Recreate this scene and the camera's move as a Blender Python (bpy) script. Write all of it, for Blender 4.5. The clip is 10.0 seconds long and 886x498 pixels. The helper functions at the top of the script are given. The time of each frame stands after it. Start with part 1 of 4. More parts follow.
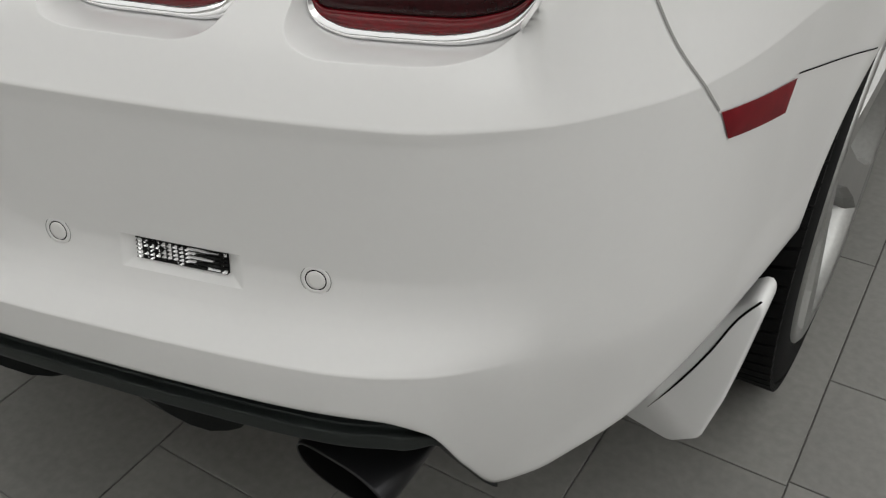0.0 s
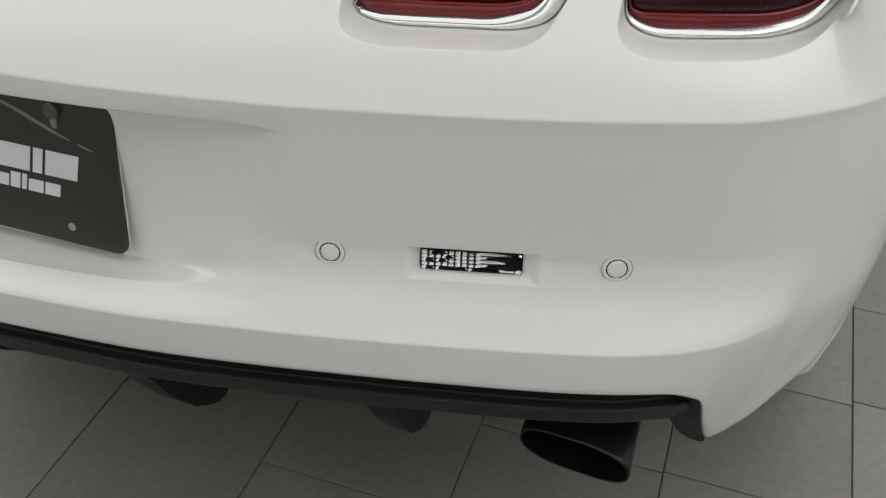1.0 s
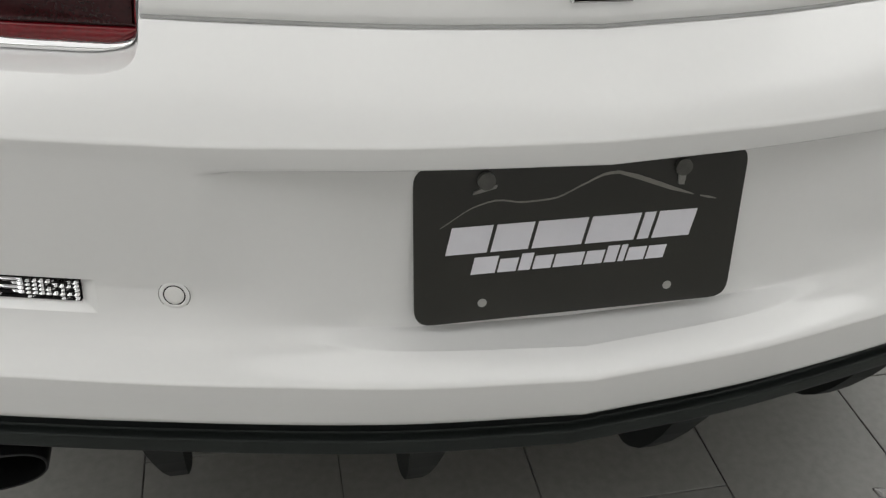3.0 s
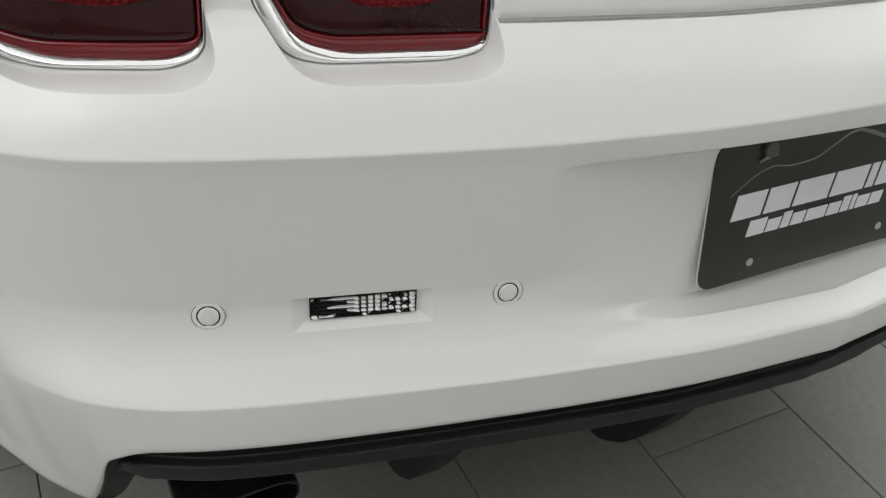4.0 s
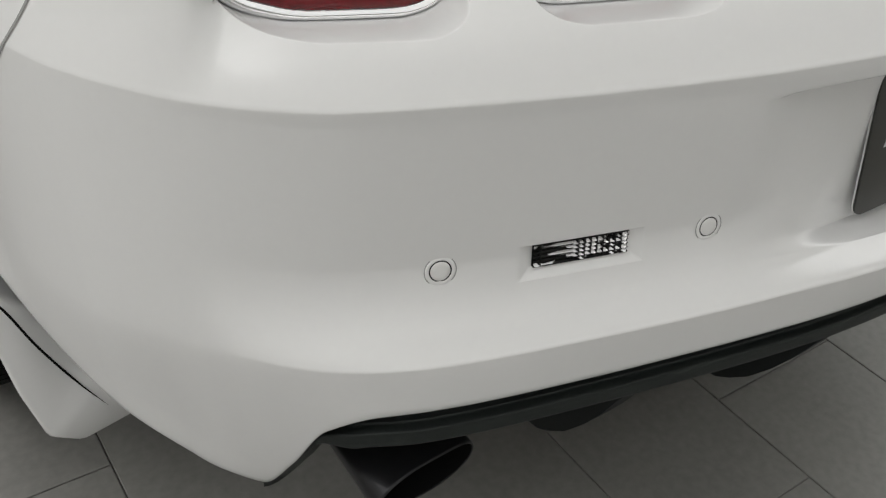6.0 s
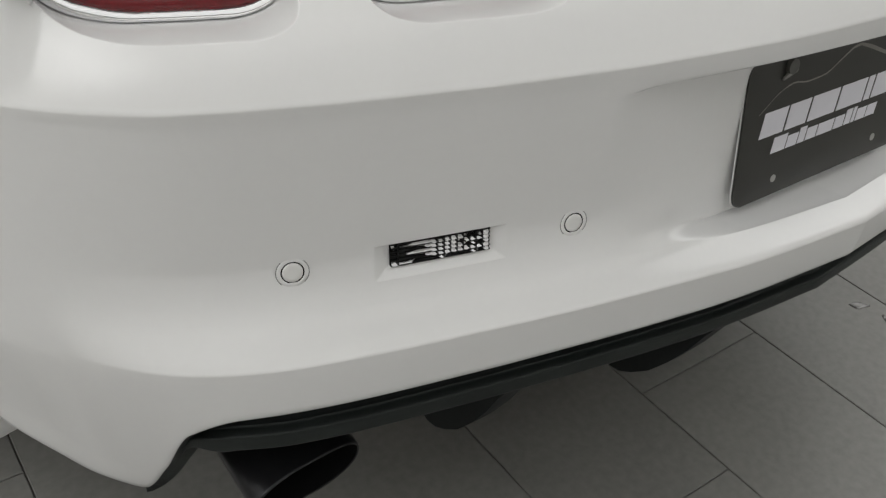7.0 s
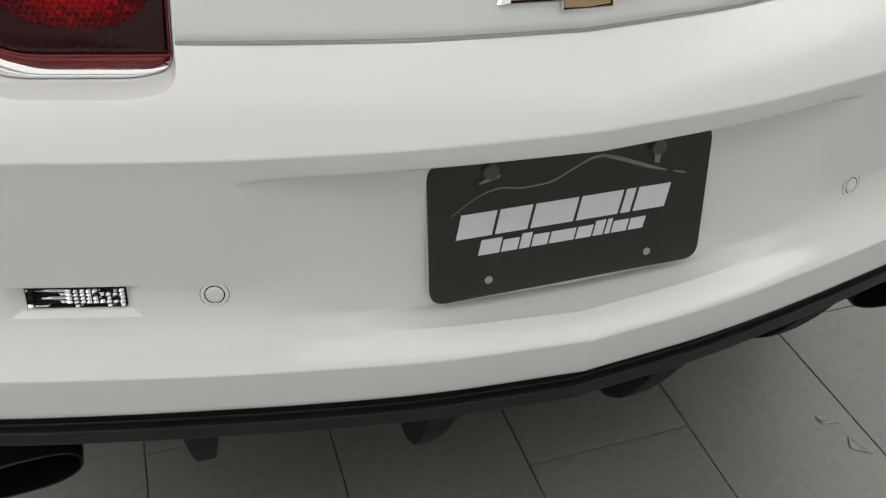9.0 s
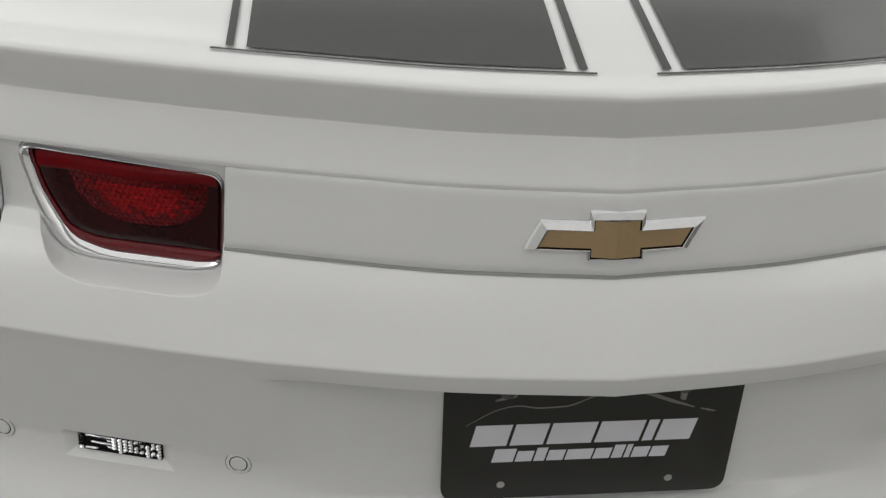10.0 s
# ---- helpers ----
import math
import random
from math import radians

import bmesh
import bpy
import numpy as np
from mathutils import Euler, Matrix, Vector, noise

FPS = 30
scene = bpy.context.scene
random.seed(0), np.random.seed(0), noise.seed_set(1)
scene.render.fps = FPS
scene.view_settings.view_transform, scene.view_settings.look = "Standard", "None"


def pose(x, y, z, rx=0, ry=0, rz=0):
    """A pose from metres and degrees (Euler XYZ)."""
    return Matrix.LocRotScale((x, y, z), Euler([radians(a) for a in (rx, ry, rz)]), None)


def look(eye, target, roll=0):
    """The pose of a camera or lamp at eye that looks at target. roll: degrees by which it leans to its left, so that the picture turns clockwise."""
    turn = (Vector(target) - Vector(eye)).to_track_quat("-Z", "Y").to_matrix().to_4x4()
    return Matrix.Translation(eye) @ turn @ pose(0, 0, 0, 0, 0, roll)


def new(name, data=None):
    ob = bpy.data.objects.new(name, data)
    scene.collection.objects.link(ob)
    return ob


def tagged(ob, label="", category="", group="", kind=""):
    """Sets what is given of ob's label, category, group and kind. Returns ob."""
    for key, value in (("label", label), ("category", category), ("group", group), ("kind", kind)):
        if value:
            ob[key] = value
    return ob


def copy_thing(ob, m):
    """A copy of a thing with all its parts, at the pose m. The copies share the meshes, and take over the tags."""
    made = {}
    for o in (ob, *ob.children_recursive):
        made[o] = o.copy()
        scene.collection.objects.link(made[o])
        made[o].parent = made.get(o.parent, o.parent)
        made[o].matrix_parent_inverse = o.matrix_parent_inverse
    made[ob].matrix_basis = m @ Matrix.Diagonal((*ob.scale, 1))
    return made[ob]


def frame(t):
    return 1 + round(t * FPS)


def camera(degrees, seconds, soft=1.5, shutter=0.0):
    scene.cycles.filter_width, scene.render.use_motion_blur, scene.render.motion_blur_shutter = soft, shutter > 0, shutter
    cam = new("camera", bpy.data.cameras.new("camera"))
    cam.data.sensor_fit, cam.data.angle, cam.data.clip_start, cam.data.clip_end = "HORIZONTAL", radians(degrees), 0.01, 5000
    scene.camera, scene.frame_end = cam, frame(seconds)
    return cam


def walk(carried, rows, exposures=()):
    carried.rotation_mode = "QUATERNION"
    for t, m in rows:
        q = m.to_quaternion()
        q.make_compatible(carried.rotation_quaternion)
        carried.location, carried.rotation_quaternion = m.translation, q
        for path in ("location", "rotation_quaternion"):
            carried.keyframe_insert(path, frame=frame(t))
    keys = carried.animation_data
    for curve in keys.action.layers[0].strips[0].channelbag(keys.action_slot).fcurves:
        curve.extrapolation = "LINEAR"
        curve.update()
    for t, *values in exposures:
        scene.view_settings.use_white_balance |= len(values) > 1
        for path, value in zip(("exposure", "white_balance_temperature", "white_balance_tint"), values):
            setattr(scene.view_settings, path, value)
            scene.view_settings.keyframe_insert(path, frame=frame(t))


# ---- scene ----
cam = camera(51.8, 10.0, soft=1.25)
PATH = [
    (0, (1.007, -0.35, 1.094), (0.135, 0.978, -0.113), -1.9),
    (0.5, (0.837, -0.49, 1.133), (0.139, 0.913, -0.115), -1.0),
    (1, (0.658, -0.539, 1.133), (0.137, 0.934, -0.13), -0.0),
    (1.5, (0.447, -0.596, 1.119), (0.173, 0.974, -0.098), 1.6),
    (2, (0.175, -0.654, 1.156), (0.135, 0.929, -0.061), 1.8),
    (2.5, (-0.041, -0.66, 1.143), (0.142, 0.92, -0.054), 2.7),
    (2.7, (-0.135, -0.646, 1.133), (0.117, 0.933, -0.055), 2.7),
    (3.8, (-0.618, -0.509, 1.113), (0.096, 0.934, -0.067), 4.8),
    (4, (-0.707, -0.489, 1.119), (0.077, 0.91, -0.07), 5.2),
    (4.5, (-0.871, -0.429, 1.103), (0.011, 0.909, -0.098), 5.4),
    (5, (-0.958, -0.357, 1.061), (-0.036, 0.94, -0.145), 5.9),
    (5.2, (-0.973, -0.347, 1.047), (-0.033, 0.959, -0.125), 5.7),
    (6.5, (-0.911, -0.4, 1.08), (0.08, 0.85, -0.124), 5.3),
    (7, (-0.858, -0.429, 1.077), (0.145, 0.82, -0.119), 5.2),
    (7.5, (-0.747, -0.464, 1.074), (0.242, 0.789, -0.122), 5.2),
    (8, (-0.626, -0.522, 1.089), (0.243, 0.815, -0.114), 4.5),
    (8.5, (-0.489, -0.588, 1.126), (0.2, 0.838, -0.093), 3.3),
    (9, (-0.372, -0.649, 1.184), (0.162, 0.838, -0.048), 2.8),
    (9.5, (-0.311, -0.654, 1.285), (0.06, 0.861, 0.027), 2.9),
    (10, (-0.237, -0.596, 1.355), (-0.039, 0.992, 0.151), 3.3),
]
walk(cam, [(t, look(eye, target, roll)) for t, eye, target, roll in PATH], [(0.0, -0.25), (1.0, -0.15), (2.7, -0.16), (4.0, -0.2), (5.2, -0.14), (6.4, -0.34), (8.2, -0.31), (9.0, -0.14), (9.5, -0.22), (10.0, -0.61)])

# ---- light ----
world = bpy.data.worlds.new("world")
world.use_nodes = True
world.node_tree.nodes["Background"].inputs[0].default_value = (0.02, 0.02, 0.02, 1)
scene.world = world
# unseen lamps: two thin tubes, broad added fills, one washing the south wall
for x, y, z, turn, tip, long, wide, power in ((0, -.82, 3.24, 0, 0, 4.56, 2.36, 28), (0, 1.48, 3.24, 0, 0, 4.56, 2.24, 32), (0, 4.2, 3.24, 0, 0, 8.6, 1.6, 72), (0, 1.0, 3.18, 0, 0, 4.4, .05, 7), (-3.1, 1.2, 3.18, 90, 0, 6.0, .16, 14), (-3.6, 1.0, 3.24, 90, 0, 5.8, 2.6, 114), (3.6, 1.0, 3.24, 90, 0, 5.8, 2.6, 102), (0, -4.2, 3.24, 0, -60, 9.0, 1.6, 132)):
    l = bpy.data.lights.new("ceiling_tube", "AREA")
    l.shape, l.size, l.size_y, l.energy = "RECTANGLE", long, wide, power
    l.color = (0.994, 0.996, 0.986)
    new("ceiling_tube", l).matrix_world = pose(x, y, z, tip, 0, turn)


# ---- materials ----
def material(name, colour, rough=0.5, metal=0.0, coat=0.0, vary=0.06, scale=6.0, bump=0.0, bump_scale=200.0, per_object=0.0, spec=0.5, gloss=0.09):
    """A principled material with two scales of mottling and an optional fine relief."""
    m = bpy.data.materials.new(name)
    m.use_nodes = True
    nt = m.node_tree
    b = nt.nodes["Principled BSDF"]
    b.inputs["Roughness"].default_value = rough
    b.inputs["Metallic"].default_value = metal
    b.inputs["Coat Weight"].default_value = coat
    b.inputs["Coat Roughness"].default_value = gloss
    b.inputs["Specular IOR Level"].default_value = spec
    tc = nt.nodes.new("ShaderNodeTexCoord")
    n1 = nt.nodes.new("ShaderNodeTexNoise")
    n1.inputs["Scale"].default_value = scale
    n1.inputs["Detail"].default_value = 8
    nt.links.new(tc.outputs["Object"], n1.inputs["Vector"])
    n2 = nt.nodes.new("ShaderNodeTexNoise")
    n2.inputs["Scale"].default_value = scale * 23
    n2.inputs["Detail"].default_value = 4
    nt.links.new(tc.outputs["Object"], n2.inputs["Vector"])
    add = nt.nodes.new("ShaderNodeMath")
    add.operation = "ADD"
    nt.links.new(n1.outputs["Fac"], add.inputs[0])
    nt.links.new(n2.outputs["Fac"], add.inputs[1])
    rng = nt.nodes.new("ShaderNodeMapRange")
    rng.inputs["From Min"].default_value = 0.6
    rng.inputs["From Max"].default_value = 1.4
    rng.inputs["To Min"].default_value = 1 - vary
    rng.inputs["To Max"].default_value = 1 + vary
    nt.links.new(add.outputs[0], rng.inputs["Value"])
    val = rng.outputs[0]
    if per_object:
        oi = nt.nodes.new("ShaderNodeObjectInfo")
        r2 = nt.nodes.new("ShaderNodeMapRange")
        r2.inputs["To Min"].default_value = 1 - per_object
        r2.inputs["To Max"].default_value = 1 + per_object
        nt.links.new(oi.outputs["Random"], r2.inputs["Value"])
        mu = nt.nodes.new("ShaderNodeMath")
        mu.operation = "MULTIPLY"
        nt.links.new(val, mu.inputs[0])
        nt.links.new(r2.outputs[0], mu.inputs[1])
        val = mu.outputs[0]
    hs = nt.nodes.new("ShaderNodeHueSaturation")
    hs.inputs["Color"].default_value = (*colour, 1)
    nt.links.new(val, hs.inputs["Value"])
    nt.links.new(hs.outputs[0], b.inputs["Base Color"])
    if bump:
        n3 = nt.nodes.new("ShaderNodeTexNoise")
        n3.inputs["Scale"].default_value = bump_scale
        n3.inputs["Detail"].default_value = 3
        nt.links.new(tc.outputs["Object"], n3.inputs["Vector"])
        bp = nt.nodes.new("ShaderNodeBump")
        bp.inputs["Strength"].default_value = bump
        bp.inputs["Distance"].default_value = 0.002
        nt.links.new(n3.outputs["Fac"], bp.inputs["Height"])
        nt.links.new(bp.outputs[0], b.inputs["Normal"])
    return m


PAINT = material("white_paint", (0.78, 0.778, 0.772), 0.35, coat=1.0, vary=0.01, gloss=0.15)
SENSOR = material("sensor_paint", (0.76, 0.755, 0.74), 0.4, coat=0.6, vary=0.01)
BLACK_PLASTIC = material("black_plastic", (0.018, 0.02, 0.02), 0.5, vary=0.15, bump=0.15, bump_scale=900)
RUBBER = material("rubber", (0.009, 0.009, 0.009), 0.85, vary=0.2, bump=0.2, spec=0.1)
CHROME = material("chrome", (0.85, 0.85, 0.86), 0.06, metal=1.0, vary=0.05, bump=0.25, bump_scale=45)
BLACK_CHROME = material("black_chrome", (0.022, 0.022, 0.024), 0.28, metal=0.6, vary=0.1)
TILE = material("tile", (0.200, 0.195, 0.182), 0.42, vary=0.17, scale=3.0, bump=0.015, bump_scale=120, per_object=0.06)
GROUT = material("grout", (0.14, 0.136, 0.128), 0.85, vary=0.2, scale=10, bump=0.4)
WALL = material("wall_paint", (0.8, 0.795, 0.78), 0.7, vary=0.03, scale=1.5, bump=0.1)
CEILING = material("ceiling_paint", (0.8, 0.8, 0.785), 0.8, vary=0.03, scale=1.5)


# ---- building helpers ----
def mesh_ob(name, verts, faces, mat, parent=None, label="", smooth=True):
    me = bpy.data.meshes.new(name)
    me.from_pydata([tuple(v) for v in verts], [], [tuple(f) for f in faces])
    me.polygons.foreach_set("use_smooth", [smooth] * len(me.polygons))
    me.materials.append(mat)
    me.update()
    ob = new(name, me)
    if parent:
        ob.parent = parent
    if label:
        ob["label"] = label
    return ob


def part(name, bm, mat, parent=None, label="", smooth=False):
    me = bpy.data.meshes.new(name)
    bmesh.ops.recalc_face_normals(bm, faces=bm.faces)
    bm.to_mesh(me)
    bm.free()
    me.polygons.foreach_set("use_smooth", [smooth] * len(me.polygons))
    me.materials.append(mat)
    ob = new(name, me)
    if parent:
        ob.parent = parent
    if label:
        ob["label"] = label
    return ob


def box(bm, lo, hi, bevel=0.0):
    g = bmesh.ops.create_cube(bm, size=1.0)
    for v in g["verts"]:
        v.co = Vector([(a + b) / 2 + c * (b - a) for a, b, c in zip(lo, hi, v.co)])
    if bevel:
        es = {e for v in g["verts"] for e in v.link_edges}
        bmesh.ops.bevel(bm, geom=list(es), offset=bevel, segments=2, affect="EDGES", profile=0.5)


def pchip(xk, yk, x):
    """Monotone cubic interpolation; yk may have trailing axes."""
    xk, yk, x = np.asarray(xk, float), np.asarray(yk, float), np.asarray(x, float)
    shape = (-1,) + (1,) * (yk.ndim - 1)
    h = np.diff(xk).reshape(shape)
    dl = np.diff(yk, axis=0) / h
    m = np.zeros_like(yk)
    w1, w2 = 2 * h[1:] + h[:-1], h[1:] + 2 * h[:-1]
    ok = dl[1:] * dl[:-1] > 0
    with np.errstate(divide="ignore", invalid="ignore"):
        m[1:-1] = np.where(ok, (w1 + w2) / (w1 / dl[:-1] + w2 / dl[1:]), 0)
    m[0], m[-1] = dl[0], dl[-1]
    k = np.clip(np.searchsorted(xk, x, side="right") - 1, 0, len(xk) - 2)
    hh = h[k]
    t = (x - xk[k]).reshape(shape) / hh
    return ((1 + 2 * t) * (1 - t) ** 2 * yk[k] + t * (1 - t) ** 2 * hh * m[k] + t * t * (3 - 2 * t) * yk[k + 1] + t * t * (t - 1) * hh * m[k + 1])


def smooth(a, b, x):
    t = np.clip((x - a) / (b - a), 0, 1)
    return t * t * (3 - 2 * t)


def grid_faces(n, m):
    i, j = np.meshgrid(np.arange(n - 1), np.arange(m - 1), indexing="ij")
    a = i * m + j
    return np.stack([a, a + 1, a + m + 1, a + m], -1).reshape(-1, 4)


def poly_sdf(X, Y, poly):
    """Signed distance to a closed polygon, negative inside."""
    p = np.array(poly, float)
    d = np.full(X.shape, 1e9)
    inside = np.zeros(X.shape, bool)
    for (x0, y0), (x1, y1) in zip(p, np.roll(p, -1, 0)):
        ex, ey = x1 - x0, y1 - y0
        t = np.clip(((X - x0) * ex + (Y - y0) * ey) / (ex * ex + ey * ey), 0, 1)
        d = np.minimum(d, np.hypot(X - x0 - t * ex, Y - y0 - t * ey))
        if y0 != y1:
            inside ^= ((y0 > Y) != (y1 > Y)) & (X < ex * (Y - y0) / (ey if ey else 1e-9) + x0)
    return np.where(inside, -d, d)


def rounded(poly, r, n=5):
    """The polygon with its corners rounded by arcs of about radius r."""
    p = [Vector(q) for q in poly]
    out = []
    for i, c in enumerate(p):
        a, b = p[i - 1] - c, p[(i + 1) % len(p)] - c
        k = min(r, a.length * 0.48, b.length * 0.48)
        s0, s1 = c + a.normalized() * k, c + b.normalized() * k
        for j in range(n + 1):
            t = j / n
            out.append(tuple(s0 * (1 - t) ** 2 + c * 2 * t * (1 - t) + s1 * t * t))
    return out


def resample(poly, n):
    p = np.array(list(poly) + [poly[0]])
    L = np.r_[0, np.cumsum(np.hypot(*np.diff(p, axis=0).T))]
    q = np.linspace(0, L[-1], n, endpoint=False)
    return np.stack([np.interp(q, L, p[:, 0]), np.interp(q, L, p[:, 1])], 1)


def inset(poly, d):
    """A closed outline moved inwards by d (a number or one per point)."""
    p = np.array(poly)
    t = np.roll(p, -1, 0) - np.roll(p, 1, 0)
    t /= np.linalg.norm(t, axis=1)[:, None]
    n = np.stack([-t[:, 1], t[:, 0]], 1)
    area = np.sum(p[:, 0] * np.roll(p[:, 1], -1) - np.roll(p[:, 0], -1) * p[:, 1])
    return p + n * np.sign(area) * np.reshape(d, (-1, 1))


def offset_edges(poly, amounts):
    """Move each edge of a clockwise or counter-clockwise outline inwards by its own amount."""
    p = np.array(poly, float)
    nxt = np.roll(p, -1, 0)
    t = (nxt - p) / np.linalg.norm(nxt - p, axis=1)[:, None]
    area = np.sum(p[:, 0] * nxt[:, 1] - nxt[:, 0] * p[:, 1])
    nrm = np.stack([-t[:, 1], t[:, 0]], 1) * np.sign(area)
    c = (nrm * p).sum(1) + np.array(amounts)
    out = []
    for i in range(len(p)):
        out.append(np.linalg.solve(np.array([nrm[i - 1], nrm[i]]), np.array([c[i - 1], c[i]])))
    return [tuple(q) for q in out]


# ---- the plan line of the car's tail: centre to corner to side ----
AXLE_Y, AXLE_Z = 0.94, 0.36
PLAN = [(0, -0.030), (0.15, -0.0165), (0.27, 0.0045), (0.335, 0.017), (0.45, 0.043), (0.60, 0.083), (0.645, 0.100), (0.68, 0.116), (0.735, 0.153), (0.765, 0.180), (0.79, 0.208), (0.83, 0.275), (0.855, 0.365), (0.872, 0.48), (0.893, 0.62), (0.930, 0.80), (0.952, 0.95), (0.952, 1.2), (0.94, 1.55)]
plan = np.array(PLAN)
chord = np.r_[0, np.cumsum(np.hypot(*np.diff(plan, axis=0).T))]
NEAR = 1.45
arc = np.r_[np.sort(np.r_[np.arange(0, NEAR, 0.003), np.arange(.4215, .58, 0.003)]), np.linspace(NEAR, chord[-1], 45)]
px, py = pchip(chord, plan[:, 0], arc), pchip(chord, plan[:, 1], arc)
tx, ty = np.gradient(px, arc), np.gradient(py, arc)
tl = np.hypot(tx, ty)
nx, ny = ty / tl, -tx / tl
blend = smooth(0.02, 0.30, arc)
nx, ny = nx * blend, ny * blend - (1 - blend)


def ramp(z):
    """The hollow sweep from the upright face out to the ledge, outside the plate's recess."""
    reach = [1, 1, 1, .97, .85, .40, .10, .03] + [0] * 8
    return [.038 * k * max(0, (.65 - z) / .0925) ** 2.3 for k in reach]


# rows from the lower edge upwards: out of the plan line, height; one value per station of PLAN
ROWS = [
    ("edge_in", [.012] * 6 + [.0115, 0, -.038, -.070, -.065, -.060, -.048, -.036, -.030, -.02, -.02, -.02, -.02, -.02],
     [.506] * 6 + [.5025, .480, .406, .343, .347, .365, .399, .432, .452, .46, .46, .46, .46, .46]),
    ("edge", [.031, .032, .034, .034, .036, .038, .0355, .024, -.005, -.029, -.030, -.0285, -.018, -.008, 0, -.002, -.005, -.005, -.005, -.005],
     [.502] * 6 + [.4985, .474, .397, .338, .344, .359, .397, .431, .454, .46, .46, .46, .46, .46]),
    ("lip", [.038, .038, .04, .04, .041, .042, .039, .028, .007, -.014, -.019, -.019, -.011, -.003, .002, 0, -.004, -.004, -.004, -.004],
     [.512] * 6 + [.510, .488, .440, .384, .393, .412, .438, .462, .478, .48, .48, .48, .48, .48]),
    ("ledge_out", [.0405] * 6 + [.039, .033, .015, .003, .001] + [0] * 8, [.5535] * 6 + [.5535, .552, .547, .543, .541] + [.540] * 8),
    ("ledge_top", [.0380] * 6 + [.037, .0315, .0145, .003, .001] + [0] * 8, [.5575] * 6 + [.5575, .556, .552, .550, .548] + [.547] * 8),
    ("ledge_pre", [.0125, .0125, .0185] + ramp(.5755), [.567, .5695, .5737] + [.5755] * 16),
    ("ledge_in", [.0112, .0112, .0162] + ramp(.580), [.56735, .570, .5762] + [.580] * 16),
    ("crease", [.0100, .0100, .0142] + ramp(.584), [.5676, .5704, .5788] + [.584] * 16),
    ("floor_pre", [.0086, .0086, .0126] + ramp(.587), [.5672, .5702, .5815] + [.587] * 16),
    ("floor_in", [-.040, -.025, .0045] + ramp(.600), [.562, .5685, .5950] + [.600] * 16),
    ("face_mid", [-.042, -.028, -.0005] + ramp(.615), [.605, .609, .6135] + [.615] * 16),
    ("face_low", [-.044, -.031, -.0045] + ramp(.630), [.64, .64, .633] + [.630] * 16),
    ("face_top", [-.052, -.039, -.014, 0] + [0] * 15, [.7470, .7455, .7430] + [.738] * 16),
    ("brow_under", [-.0045, -.004, -.0015, 0] + [0] * 15, [.7500, .7485, .7462] + [.746] * 4 + [.747, .749] + [.750] * 10),
    ("brow", [0] * 19, [.7535, .752, .750, .750] + [.752] * 3 + [.752, .754] + [.755] * 10),
    ("shoulder", [.001] * 8 + [.0008, .0004] + [0] * 9, [.7735, .7705, .7675, .7665, .7665, .7675, .7665, .7655, .7650, .7650] + [.7660] * 9),
    ("shoulder_top", [-.0016] * 9 + [-.0018, -.0016, -.0014, -.0012, -.0010] + [-.0008] * 5, [.7785, .7755, .7725, .7715, .7715, .7725, .7715, .7705, .7705, .7710] + [.7720] * 9),
    ("shelf", [-.033] * 6 + [-.033, -.033, -.030, -.017, -.0145, -.0125, -.011, -.010] + [-.009] * 5, [.815] * 7 + [.815, .817, .82, .82] + [.82] * 8),
    ("shelf_in", [-.065, -.065, -.065, -.0645, -.060, -.059, -.058, -.056, -.047, -.023, -.0195, -.0165, -.0145, -.013] + [-.012] * 5, [.8432, .8432, .8432, .8432, .842, .84] + [.84] * 13),
    ("wall_low", [-.078, -.078, -.078, -.078, -.075, -.077, -.076, -.068, -.049, -.027, -.022, -.019, -.0165, -.015] + [-.0135] * 5, [.850] * 19),
    ("wall", [-.082, -.082, -.082, -.082, -.083, -.084, -.084, -.078, -.058, -.036, -.029, -.0245, -.0215, -.019] + [-.017] * 5, [.875] * 19),
    ("wall_top", [-.094, -.094, -.094, -.094, -.094, -.094, -.093, -.089, -.072, -.052, -.043, -.038, -.034, -.030] + [-.027] * 5, [.915] * 19),
    ("deck_edge", [-.13, -.13, -.13, -.13, -.13, -.13, -.13, -.126, -.108, -.082, -.066, -.058, -.053, -.05] + [-.046] * 5, [.955] * 19),
    ("deck_top", [-.18, -.18, -.18, -.18, -.18, -.18, -.18, -.18, -.172, -.155, -.145, -.135, -.13, -.12] + [-.12] * 5, [.985] * 19),
]
names = [r[0] for r in ROWS]
# the lower edge takes one more station, at the notch beside the diffuser
notch = np.interp(.706, plan[:12, 0], chord[:12])
chord_low = np.insert(chord, 8, notch)
# the shelf ends at the corner in a firm upright edge
a0, a1 = (np.interp(x, plan[:12, 0], chord[:12]) for x in (.706, .794))
turn = np.clip((arc - a0) / (a1 - a0), 0, 1)
turn = turn ** 1.9 / (turn ** 1.9 + (1 - turn) ** 1.9)
arc_upper = np.where((arc > a0) & (arc < a1), a0 + (a1 - a0) * turn, arc)


def at_row(q, upper=False):
    return pchip(chord_low if len(q) == 20 else chord, q, arc_upper if upper else arc)


upper_from = names.index("shoulder_top")
D = np.array([at_row(r[1], i >= upper_from) for i, r in enumerate(ROWS)])
Z = np.array([at_row(r[2], i >= upper_from) for i, r in enumerate(ROWS)])
